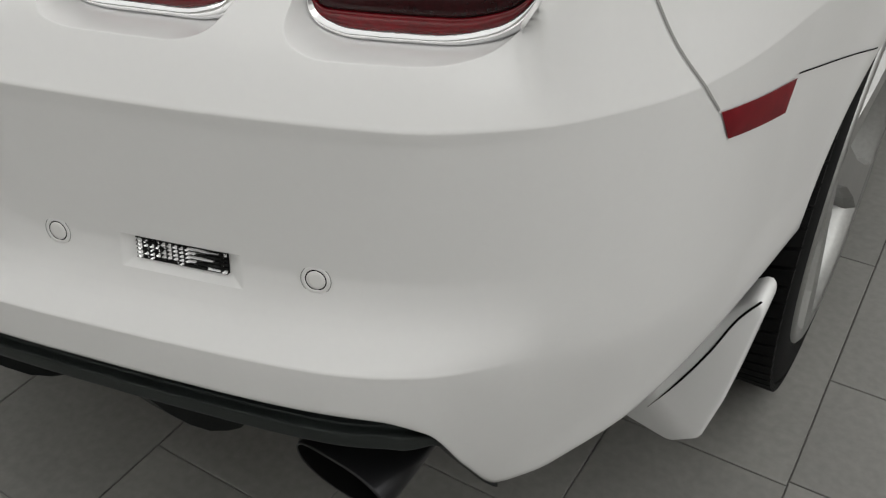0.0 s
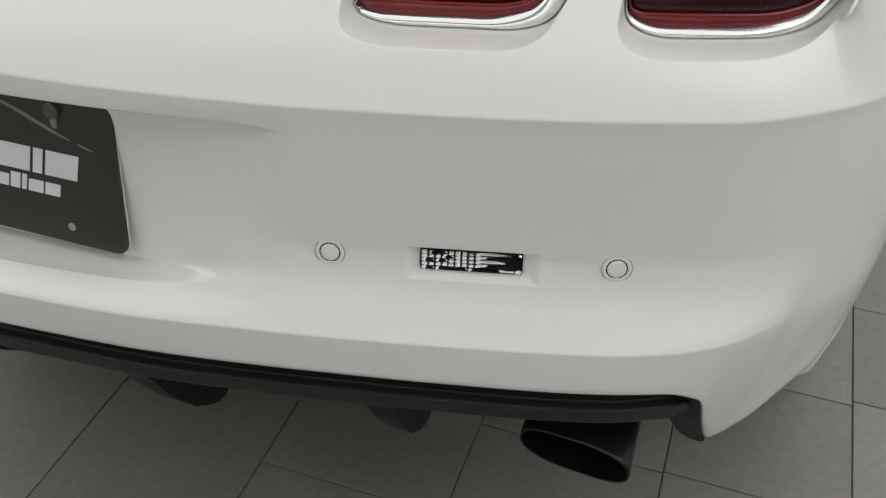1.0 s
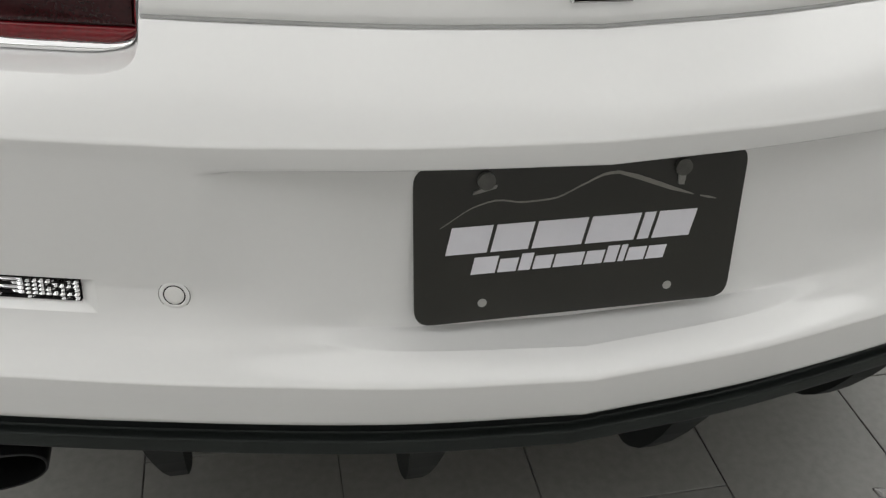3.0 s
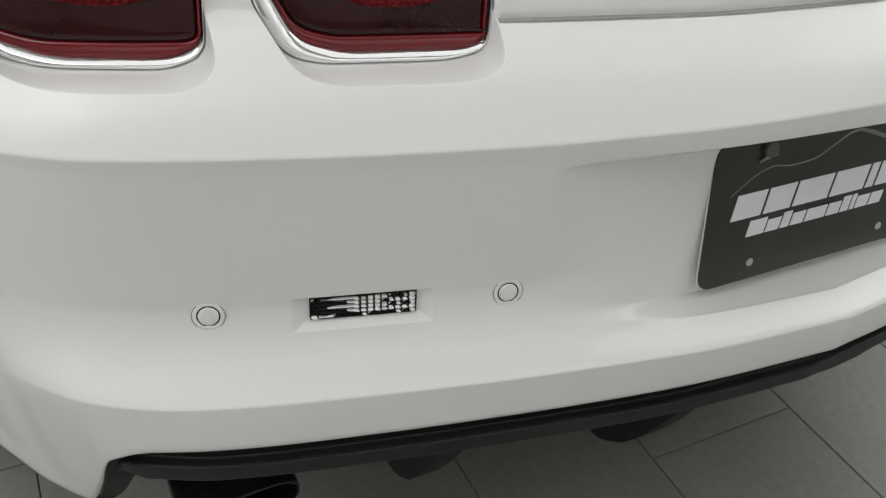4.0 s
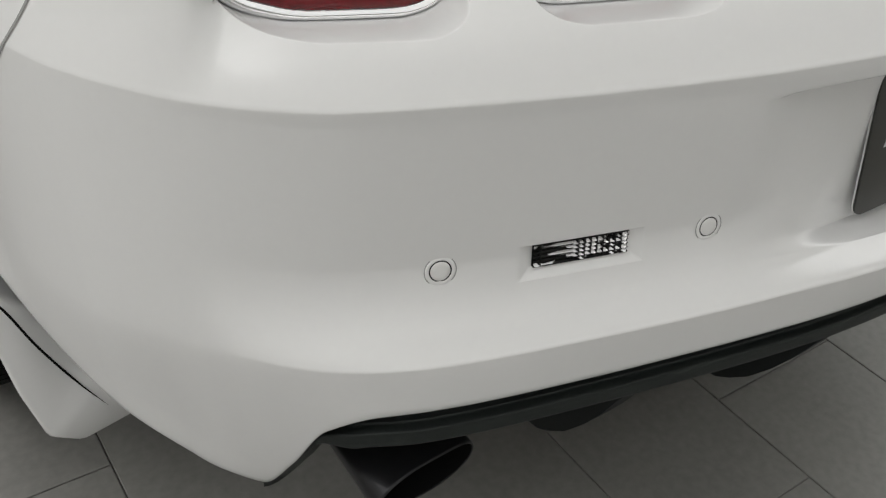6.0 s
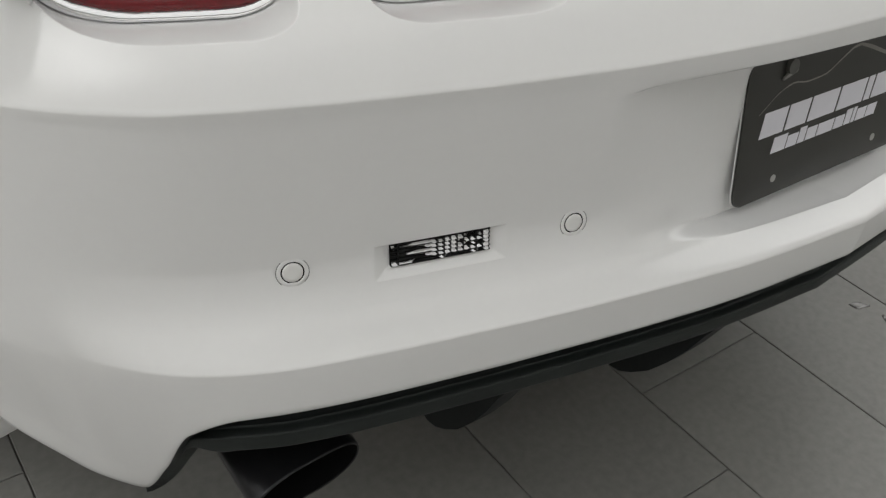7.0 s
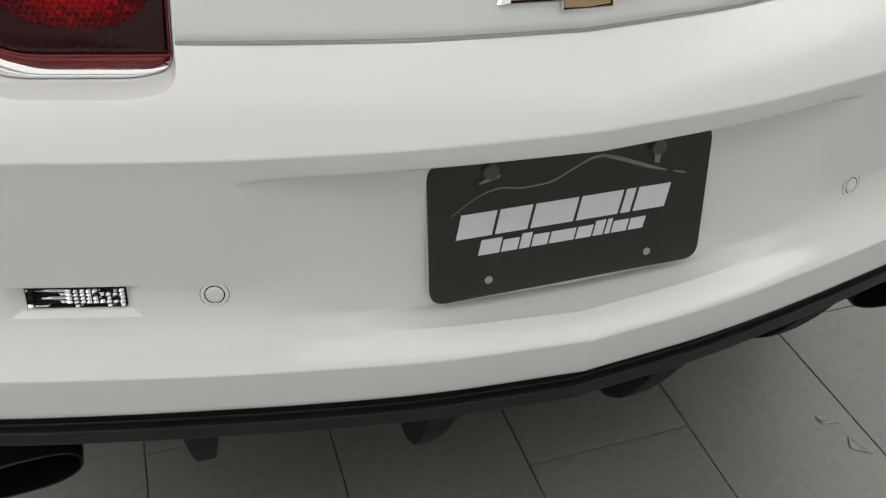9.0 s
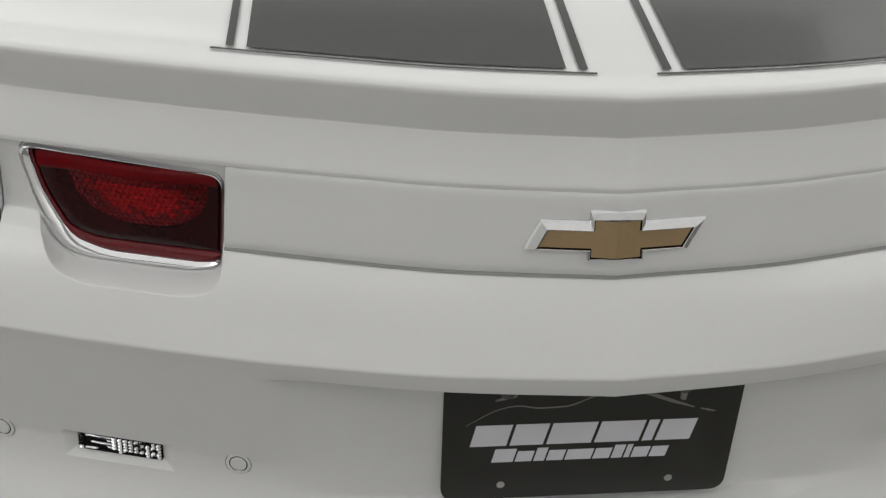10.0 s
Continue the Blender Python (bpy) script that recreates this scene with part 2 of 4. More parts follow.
# lift the lower rows over the wheel arch
arch = np.where(np.abs(py - AXLE_Y) < 0.368, AXLE_Z + np.sqrt(np.maximum(0.368 ** 2 - (py - AXLE_Y) ** 2, 0)), 0)
low, top = Z[1].copy(), Z[-1]
lifted = np.maximum(low, arch)
Z = np.where(Z < top, lifted + (Z - low) * (top - lifted) / (top - low), Z)
steps = np.r_[0, np.cumsum(np.maximum(np.hypot(np.diff(D[:, 40]), np.diff(Z[:, 40])), 0.006))]
v = np.unique(np.r_[np.arange(0, steps[-1], 0.0025), steps])
# finer rows where the reversing lamps sit
for _ in range(2):
    zv = pchip(steps, Z[:, np.argmin(np.abs(px - .475)), None], v)[:, 0]
    fine = (zv[:-1] > .597) & (zv[1:] < .641)
    v = np.sort(np.r_[v, (v[:-1] + v[1:])[fine] / 2])
D, Z = pchip(steps, D, v), pchip(steps, Z, v)
BX, BY, BZ = px + D * nx, py + D * ny, Z
A = np.broadcast_to(arc, Z.shape)

car = new("car")
tagged(car, "white two-door coupe with dark deck stripes parked on grey tiles", "car")


def both_sides(P):
    """Rows x stations x 3 for one half, mirrored about the centre line."""
    Q = P[:, ::-1].copy()
    Q[:, :, 0] *= -1
    return np.concatenate([Q[:, :-1], P], 1)


# ---- hollows in the tail: lamp pockets, reversing-lamp pockets, panel gap ----
IN_CORNERS = [(.349, .9075), (.357, .8160), (.388, .8085), (.488, .8085), (.515, .8165), (.532, .852), (.5435, .9155)]
LAMP_IN = rounded(IN_CORNERS, .016)
OUT_CORNERS = [(.560, .9155), (.567, .818), (.593, .8065), (.684, .8045), (.716, .812), (.734, .840), (.748, .9135)]
LAMP_OUT = rounded(OUT_CORNERS, .018)
REVERSE_HOLE = (.4190, .5335, .6035, .6345)


def plan_at(x):
    """Plan depth and outward normal at a half-width x."""
    i = np.interp(np.abs(x), px[px < 0.8], np.arange((px < 0.8).sum()))
    k = np.arange(len(px))
    return np.interp(i, k, py), np.interp(i, k, nx) * np.sign(x + 1e-9), np.interp(i, k, ny)


def lamp_depth(z):
    """How far behind the plan line the tail-lamp faces stand."""
    return -0.066 - (z - 0.80) * 0.20


slope_z = np.clip(np.gradient(D, axis=0) / np.maximum(np.gradient(Z, axis=0), 1e-4), -2, 2)
shift_x = np.zeros(Z.shape)
D_FULL, Z_FULL = D.copy(), Z.copy()
open_face = np.zeros((Z.shape[0] - 1, Z.shape[1] - 1), bool)
XR = px + D * nx
for hole in (LAMP_IN, LAMP_OUT):
    e = 0.0004
    sd = poly_sdf(XR, Z, hole)
    mid = (sd[1:, 1:] + sd[:-1, 1:] + sd[1:, :-1] + sd[:-1, :-1]) / 4
    cut = mid < 0
    touch = np.zeros(Z.shape, int)
    kept = np.zeros(Z.shape, int)
    for di in (0, 1):
        for dj in (0, 1):
            touch[di:di + cut.shape[0], dj:dj + cut.shape[1]] += cut
            kept[di:di + cut.shape[0], dj:dj + cut.shape[1]] += ~cut
    rimv = (touch > 0) & (kept > 0)
    gx = (poly_sdf(XR + e, Z, hole) - poly_sdf(XR - e, Z, hole)) / (2 * e)
    gz = (poly_sdf(XR, Z + e, hole) - poly_sdf(XR, Z - e, hole)) / (2 * e)
    mz = np.where(rimv, -sd * gz, 0)
    shift_x = shift_x + np.where(rimv, -sd * gx, 0)
    Z, D = Z + mz, D + slope_z * mz
    open_face |= cut
x0, x1, z0, z1 = REVERSE_HOLE
w = np.minimum.reduce([0 * Z + (px - x0) / .0125, 0 * Z + (x1 - px) / .0125, (Z - z0) / .0085, (z1 - Z) / .0024])
D -= 0.0055 * np.clip(w, 0, 1)
# the lid stands in a step of its own
w = smooth(0.3475, 0.3445, px + D * nx) * smooth(0.849, 0.853, Z)
D -= 0.03 * w
# gap between bumper and quarter panel: down behind the lamps, then along the top of the side marker
seam_a = np.array([arc[np.argmin(np.abs(px - x0) + np.abs(py - y0))] for x0, y0 in ((.800, .225), (.820, .258), (.834, .287), (.8405, .311))])
seam_z = np.array([.90, .81, .765, .736])
end_a = arc[np.argmin(np.abs(py - 0.47))]
arch_a = arc[np.argmin(np.abs(py - 0.69))]
upper = np.stack([seam_a, seam_z], 1)
lower = np.array([(seam_a[-1], .736), (end_a, .708), (arch_a, .650)])
BX, BY, BZ = px + shift_x + D * nx, py + shift_x * ty / np.maximum(tx, 0.2) + D * ny, Z
P = both_sides(np.stack([BX, BY, BZ], -1))

# the bumper below the gap, a quarter panel on each side above it
seam_at = np.where(A < seam_a[-1], np.interp(Z, seam_z[::-1], seam_a[::-1]), 0)
is_quarter = np.where(A < seam_a[-1], (A > seam_at) & (Z > 0.736), Z > np.interp(A, [seam_a[-1], end_a, arch_a], [.736, .708, .650]))
is_quarter |= A > arch_a
is_quarter = np.where((A > seam_a[0]) & (Z > 0.9), True, is_quarter)
n_arc = len(arc)
faces = grid_faces(P.shape[0], P.shape[1])[:, ::-1]
row, col = faces.min(1) // P.shape[1], faces.min(1) % P.shape[1]
half = np.where(col >= n_arc - 1, col - (n_arc - 1), n_arc - 2 - col)
quarter = is_quarter[row, half]
side = np.where(col >= n_arc - 1, 1, -1)
flat = P.reshape(-1, 3)


def patch(name, keep, mat, parent, label=""):
    used, idx = np.unique(faces[keep], return_inverse=True)
    return mesh_ob(name, flat[used], idx.reshape(-1, 4), mat, parent, label)


solid = ~open_face[row, np.minimum(half, open_face.shape[1] - 1)]


bumper = patch("rear_bumper", ~quarter & solid, PAINT, car, "glossy white moulded bumper cover")
patch("quarter_panel", quarter & (side > 0), PAINT, car)
patch("quarter_panel", quarter & (side < 0), PAINT, car)
# flat greys and black that stand in for shade in joints and gaps
SEAM = material("seam_shadow", (0.30, 0.30, 0.29), 0.8)
LID_GAP = material("lid_gap_shade", (0.3, 0.3, 0.296), 0.8)
GAP = material("gap_shadow", (0.008, 0.008, 0.008), 0.9, spec=0.05)


def surface_d(a, z):
    """How far the body stands out of the plan line at arc a and height z."""
    i = int(np.argmin(np.abs(arc - a)))
    k = np.argsort(Z[:, i])
    return float(np.interp(z, Z[k, i], D[k, i]))


def ribbon(name, line, width, mat, label, slide=0.0):
    L = np.r_[0, np.cumsum(np.hypot(*np.diff(line, axis=0).T))]
    q = np.linspace(0, L[-1], 60)
    aa, zz = pchip(L, line[:, 0], q), pchip(L, line[:, 1], q)
    ta, tz = np.gradient(aa), np.gradient(zz)
    tn = np.hypot(ta, tz)
    for sg in (1, -1):
        V = []
        for e in (-1, 0, 1):
            for a_, z_, u, w_ in zip(aa - e * tz / tn * width / 2, zz + e * ta / tn * width / 2, ta, tz):
                a_ += slide if sg < 0 else 0
                d = surface_d(a_, z_) + (0.0009 if e == 0 else 0.0006)
                V.append((sg * (np.interp(a_, arc, px) + d * np.interp(a_, arc, nx)), np.interp(a_, arc, py) + d * np.interp(a_, arc, ny), z_))
        f = grid_faces(3, 60)
        mesh_ob(name, V, f if sg > 0 else f[:, ::-1], mat, bumper, label)


def full_d(x, z):
    """Station and offset of the unbroken body at true half-width x and height z."""
    u, d = x, 0.0
    for _ in range(6):
        i = int(np.clip(np.searchsorted(px[:600], u), 1, 599))
        t = (u - px[i - 1]) / max(px[i] - px[i - 1], 1e-6)
        both = []
        for k in (i - 1, i):
            o = np.argsort(Z_FULL[:, k])
            both.append(np.interp(z, Z_FULL[o, k], D_FULL[o, k]))
        d = both[0] * (1 - t) + both[1] * t
        u = x - d * np.interp(u, px[:600], nx[:600])
    return np.interp(u, px[:600], py[:600]) + d * np.interp(u, px[:600], ny[:600])


for hole in (LAMP_IN, LAMP_OUT):
    o = resample(hole, 240)
    front = np.array([full_d(x, z) for x, z in o])
    flange = np.array([full_d(x, z) for x, z in inset(o, -.003)]) + .0006
    for sg in (1, -1):
        V = []
        wide = inset(o, -.003)
        V.append(np.stack([sg * wide[:, 0], flange, wide[:, 1]], 1))
        for ins, drop in ((0, 0), (.0003, .0006), (.0006, .002), (.0007, None)):
            q = inset(o, ins)
            y0, n_x, n_y = plan_at(o[:, 0])
            y = front + drop if drop is not None else np.maximum(front + .004, y0 - lamp_depth(o[:, 1]) + .014)
            V.append(np.stack([sg * q[:, 0], y, q[:, 1]], 1))
        f = [(k * 240 + i, k * 240 + (i + 1) % 240, (k + 1) * 240 + (i + 1) % 240, (k + 1) * 240 + i) for k in range(len(V) - 1) for i in range(240)]
        mesh_ob("lamp_recess", np.concatenate(V), f if sg > 0 else [q[::-1] for q in f], PAINT, bumper, "white recess round a tail lamp")


ribbon("panel_gap", upper, .0027, SEAM, "soft grey gap between body panels", .026)
ribbon("panel_gap", np.array([(arc[np.argmin(np.abs(py - 0.459))], .7098), (arch_a - .004, .651)]), .0018, GAP, "thin dark gap between body panels")


def swept(name, rows, stations, mat, parent, label="", mirror=True, fine=6):
    """A band along the plan line; rows of (out, height) arrays over the stations' half-widths."""
    R = np.array(rows, float)
    k = np.arange(len(R))
    R = pchip(k, R, np.linspace(0, len(R) - 1, (len(R) - 1) * fine + 1))
    y0, n_x, n_y = plan_at(stations)
    Q = np.stack([stations + R[:, 0] * n_x, y0 + R[:, 0] * n_y, R[:, 1]], -1)
    if mirror:
        Q = both_sides(Q)
    return mesh_ob(name, Q.reshape(-1, 3), grid_faces(Q.shape[0], Q.shape[1])[:, ::-1], mat, parent, label)


# ---- trunk lid and spoiler ----
xs = np.r_[np.arange(0, 0.340, 0.006), np.arange(.342, .3705, .0015)]
one = np.ones_like(xs)
tuck = -.002 * smooth(.27, .366, xs)
rise = .0008 * smooth(.22, .30, xs)


def true_x(ob):
    """Draw each row of the lid in to one upright side edge."""
    n = 2 * len(xs) - 1
    co = np.array([v.co for v in ob.data.vertices]).reshape(-1, n, 3)
    edge = .3495 + (.911 - co[:, -1, 2]) * .0825
    co[:, :, 0] *= (edge / co[:, -1, 0])[:, None] * np.ones((1, n))
    side = np.abs(co[:, :, 0]) > edge[:, None] - .0012
    co[:, :, 1] += np.where(side, .006, 0)
    ob.data.vertices.foreach_set("co", co.ravel())
    ob.data.update()
    return ob


lid = true_x(swept("trunk_lid", [(-.10 * one, .8415 * one), (-.067 * one + tuck, .8423 * one), (-.0634 * one + tuck, .8440 * one), (-.0632 * one + tuck, .849 * one), (-.0675 * one + tuck, .866 * one), (-.0755 * one + tuck, .893 * one), (-.0832 * one + .5 * tuck, .9187 * one), (-.088 * one + .5 * tuck, .9220 * one)], xs, PAINT, car, "white trunk lid panel below the spoiler"))
true_x(swept("lid_gap", [(-.0624 * one + .3 * tuck, .8430 * one + rise), (-.0633 * one + .3 * tuck, .8437 * one + rise)], xs, LID_GAP, lid, "thin grey gap under the trunk lid", fine=1))
# grey strip carrying the gap's soft shade down onto the shelf
true_x(swept("lid_seal", [(-.0608 * one + .3 * tuck, .8416 * one + rise), (-.0624 * one + .3 * tuck, .8430 * one + rise)], xs, SEAM, lid, "grey strip painting the soft shade below the lid gap", fine=1))
xs = np.r_[np.arange(0, 0.772, 0.008)]
one = np.ones_like(xs)
fall = -0.016 * smooth(0.64, 0.78, xs)
back = -0.03 * smooth(0.62, 0.80, xs)
lift = 1 - 0.25 * smooth(0.6, 0.78, xs)


def spo(d, z):
    return (d * one + back, 0.916 + (z - 0.916) * lift + fall * np.clip((z - .90) / .1, 0, 1))


spoiler = swept("spoiler", [spo(-.13, .908), spo(-.0860, .9187), spo(-.0838, .9197), spo(-.0840, .923), spo(-.0935, .940), spo(-.1055, .9595), spo(-.1068, .9625), spo(-.1066, .966), spo(-.1048, .982), spo(-.1034, .9975), spo(-.1040, 1.0012), spo(-.1066, 1.0042), spo(-.125, 1.0105), spo(-.16, 1.014), spo(-.21, 1.020), spo(-.30, 1.030), spo(-.45, 1.042), spo(-.65, 1.052), spo(-.85, 1.058)], xs, PAINT, car, "white ducktail rear spoiler and deck")


# quarter panel shoulders between the deck and the body sides
for sg in (1, -1):
    sy = np.linspace(.19, 1.55, 70)
    pick = px > .74
    order = np.argsort(py[pick])
    ox, oz = np.interp(sy, py[pick][order], BX[-1][pick][order]), np.interp(sy, py[pick][order], BZ[-1][pick][order])
    ix = pchip([.19, .3, .5, .75, .98, 1.15, 1.55], [.74, .66, .46, .32, .32, .80, .80], sy)
    iz = pchip([.19, .3, .5, .75, .98, 1.15, 1.55], [.975, .998, 1.018, 1.034, 1.042, .97, .97], sy)
    Q = []
    for k in range(9):
        t = k / 8
        Q.append(np.stack([sg * (ox * (1 - t) + ix * t), sy, oz * (1 - t) + iz * t + .012 * math.sin(math.pi * t)], 1))
    f = grid_faces(9, 70)
    mesh_ob("quarter_shoulder", np.concatenate(Q), f[:, ::-1] if sg > 0 else f, PAINT, car, "white rounded shoulder beside the deck")


def deck_z(d):
    return np.interp(-d, [.125, .16, .21, .30, .45, .65, .85], [1.0105, 1.014, 1.020, 1.030, 1.042, 1.052, 1.058])


FILM = material("stripe_film", (0.045, 0.045, 0.043), 0.38, coat=0.3, vary=0.12, scale=5)
for lo, hi in ((.052, .325), (.033, .041), (.336, .343)):
    for sg in (1, -1):
        verts, ds = [], np.r_[-.133, np.linspace(-.15, -.84, 30)]
        q = np.linspace(lo, hi, 12)
        y0, n_x, n_y = plan_at(q)
        for d in ds:
            for j in range(12):
                verts.append((sg * q[j], y0[j] - d, deck_z(d) + 0.0022 + 1.0 * np.interp(q[j], xs, fall)))
        f = grid_faces(len(ds), 12)
        mesh_ob("stripe", verts, f if sg < 0 else f[:, ::-1], FILM, spoiler, "matt dark grey film stripe")
for sg in (1, -1):
    verts = []
    q = np.linspace(.026, .356, 30)
    y0, n_x, n_y = plan_at(q)
    for d in (-.1265, -.1295):
        for j in range(30):
            verts.append((sg * q[j], y0[j] - d, deck_z(d) + 0.0016 + np.interp(q[j], xs, fall)))
    f = grid_faces(2, 30)
    mesh_ob("stripe_end", verts, f if sg < 0 else f[:, ::-1], FILM, spoiler, "thin dark pinstripe across the stripe's end")

# ---- emblem: a plain winged cross in chrome with a gold field ----
EMBLEM_CHROME = material("emblem_chrome", (0.66, 0.66, 0.67), 0.13, metal=1.0, vary=0.05)
GOLD = material("gold_field", (0.34, 0.225, 0.105), 0.35, metal=0.35, coat=0.8, vary=0.12, scale=30)
CROSS = [(-.083, -.0095), (-.069, .0170), (-.0255, .0170), (-.0255, .0265), (.0255, .0265), (.0255, .0170), (.083, .0170), (.068, -.0095), (.0255, -.0095), (.0255, -.0175), (-.0255, -.0175), (-.0255, -.0095)]


def emblem_at(x, z, out):
    # two flat halves that meet in an upright ridge
    d = -.0680 - (z - .866) * .320
    return Vector((x - .0022, -.030 + .088 * abs(x) - d - out, z))


EM_Z = .8785
# broad chrome above and at the tips, narrow below
TOP_W, TIP_W, SIDE_W, LOW_W = .0082, .0105, .0052, .0030
gold = offset_edges(CROSS, [TIP_W, TOP_W, SIDE_W, TOP_W, SIDE_W, TOP_W, TIP_W * .7, LOW_W, SIDE_W * .6, LOW_W, SIDE_W * .6, LOW_W])
chrome_in = offset_edges(CROSS, [TIP_W - .0012, TOP_W - .0006, SIDE_W - .0012, TOP_W - .0006, SIDE_W - .0012, TOP_W - .0006, TIP_W * .7 - .0012, LOW_W - .0012, SIDE_W * .6 - .0012, LOW_W - .0012, SIDE_W * .6 - .0012, LOW_W - .0012])


def cross_part(name, rings, mat, label, cap=False, smooth_=False):
    bm = bmesh.new()
    vr = [[bm.verts.new(emblem_at(x, EM_Z + z, out)) for x, z in r] for r, out in rings]
    for r0, r1 in zip(vr[:-1], vr[1:]):
        for i in range(12):
            bm.faces.new((r0[i], r0[(i + 1) % 12], r1[(i + 1) % 12], r1[i]))
    if cap:
        v = vr[-1]
        ztop, zlow = rings[-1][0][3][1], rings[-1][0][9][1]
        c0, c1 = (bm.verts.new(emblem_at(0, EM_Z + z, rings[-1][1] + .0008)) for z in (ztop, zlow))
        for q in ((v[0], v[11], v[2], v[1]), (v[11], v[10], c1, c0, v[3], v[2]), (c1, v[9], v[8], v[5], v[4], c0), (v[8], v[7], v[6], v[5])):
            bm.faces.new(q)
    return part(name, bm, mat, lid, label)


def blend(a, b, k):
    return [tuple(np.array(p) * (1 - k) + np.array(q) * k) for p, q in zip(a, b)]


cross_part("emblem_frame", [(CROSS, -.001), (CROSS, .0022), (blend(CROSS, chrome_in, .18), .0048), (blend(CROSS, chrome_in, .9), .0060), (chrome_in, .0056), (chrome_in, .0030)], EMBLEM_CHROME, "chrome rim of a winged cross emblem")
cross_part("emblem_shadow_gap", [(chrome_in, .0032), (gold, .0032)], GAP, "black recess inside the chrome rim")
cross_part("emblem_field", [(gold, .0030), (gold, .0042)], GOLD, "satin gold field of the emblem", cap=True)

# ---- tail lamps ----
LENS_RIM = material("lens_rim", (0.16, 0.004, 0.009), 0.12, coat=0.35, vary=0.35, scale=9, spec=0.4)
LENS = material("smoked_lens", (0.026, 0.003, 0.004), 0.1, vary=0.4, scale=14, spec=0.3)
REFLECTOR = material("red_reflector", (0.22, 0.003, 0.005), 0.3, metal=0.75, vary=0.85, scale=22, spec=0.4)
BAND = material("red_band", (0.15, 0.001, 0.004), 0.2, coat=0.15, vary=0.35, scale=14, spec=0.15)
REFLECTOR_DIM = material("red_reflector_dim", (0.10, 0.002, 0.004), 0.3, metal=0.6, vary=0.8, scale=22, spec=0.3)


def even_outline(poly, r, n=7, m=6):
    """Rounded outline with the same number of points for every corner and edge."""
    k = len(poly)
    arcs = np.array(rounded(poly, r, n)).reshape(k, n + 1, 2)
    out = []
    for i in range(k):
        out += list(arcs[i])
        a, b = arcs[i][-1], arcs[(i + 1) % k][0]
        out += [a + (b - a) * q / m for q in range(1, m)]
    return np.array(out)


CHROME_W = {True: np.array([.0030, .0060, .0085, .0135, .0165, .0125, .0004]), False: np.array([.0034, .0064, .0078, .0105, .0110, .0095, .0004])}
LENS_W = np.array([.0014, .0055, .0110, .0085, .0030, .0022, .0004])


def tail_lamp(corners, radius, sg, inner):
    """A chrome-rimmed lamp whose rim broadens on its outer side."""
    def outline(amounts, r):
        return even_outline(offset_edges(corners, amounts), r)

    n = len(outline(LENS_W * 0, radius))
    cx, cz = np.array(corners).mean(0)

    def ring(amounts, out, shrink=0.0, r=None):
        q = outline(amounts, radius if r is None else r)
        q = q + (np.array([cx, cz]) - q) * shrink
        y0, n_x, n_y = plan_at(q[:, 0])
        d = lamp_depth(q[:, 1]) + out
        return np.stack([sg * q[:, 0], y0 - d, q[:, 1]], 1)

    def loft(name, rings, mat, parent, label="", cap=False):
        v = np.concatenate(rings)
        f = []
        for k in range(len(rings) - 1):
            for i in range(n):
                f.append((k * n + i, k * n + (i + 1) % n, (k + 1) * n + (i + 1) % n, (k + 1) * n + i))
        if cap:
            f.append(tuple((len(rings) - 1) * n + i for i in range(n)))
        if sg < 0:
            f = [q[::-1] for q in f]
        return mesh_ob(name, v, f, mat, parent, label)

    C, L = CHROME_W[inner], CHROME_W[inner] + LENS_W
    u = np.array([1, 1, 1, 1, 1, 1, .3])
    gap = np.array([.0030] * 6 + [.0004])
    lamp = loft("tail_lamp", [ring(.0010 * u, -.016), ring(.0010 * u, -.004), ring(.0014 * u, -.0008), ring(.0024 * u, .0010), ring(np.maximum(C * .45, .0024 * u), .0014), ring(C * .75, .0002, r=radius * .9), ring(C, -.0040, r=radius * .8), ring(C + .0005, -.0055, r=radius * .8)], CHROME, car, "red tail lamp set in a chrome rim")
    loft("lens_rim", [ring(C + .0002, -.0046, r=radius * .8), ring(C + LENS_W * .15, -.0034, r=radius * .8), ring(C + LENS_W * .9, -.0044, r=radius * .75), ring(L, -.0056, r=radius * .75), ring(L + .0006, -.0085, r=radius * .75)], LENS_RIM, lamp, "translucent red outer lens")
    loft("lens_gap", [ring(L + .0001, -.0068, r=radius * .75), ring(L + gap, -.0068, r=radius * .75)], GAP, lamp, "fine black line round the inner lens")
    loft("lens", [ring(L + .0009, -.0085, r=radius * .75), ring(L + .0014, -.0048, r=radius * .75), ring(L + .0035, -.0034, r=radius * .75), ring(L + .0035, -.0026, .25), ring(L + .0035, -.0020, .6), ring(L + .0035, -.0018, .97)], LENS, lamp, "smoked dark red inner lens", cap=True)
    # the faceted reflector in the upper half
    q = outline(L + .0022, radius * .75)
    x0, x1, z1 = q[:, 0].min() + 0.008, q[:, 0].max() - 0.030, q[:, 1].max() - 0.013
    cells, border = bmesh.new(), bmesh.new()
    s = 0.0056
    mid, rx, rz = (x0 + x1) / 2, (x1 - x0) / 2, 0.047

    def at(x, z, out):
        # a shallow dome on the lens
        y0, n_x, n_y = plan_at(np.array([x]))
        bulge = max(0, 1 - ((x - mid) / rx) ** 2 - (min(0, z - z1 + .006) / rz) ** 2)
        d = lamp_depth(z) - 0.0015 + out + .007 * bulge
        return Vector((sg * x, float(y0[0]) - d, z))

    def hold(x, z):
        # keep the cells inside a smooth bowl outline
        k = (abs((x - mid) / rx) ** 2.4 + abs(min(0, z - z1) / rz) ** 2.4) ** (1 / 2.4)
        k = max(1.0, k)
        return mid + (x - mid) / k, min(z1, z1 + (z - z1) / k)

    rows_n = int(rz / (s * 0.87)) + 2
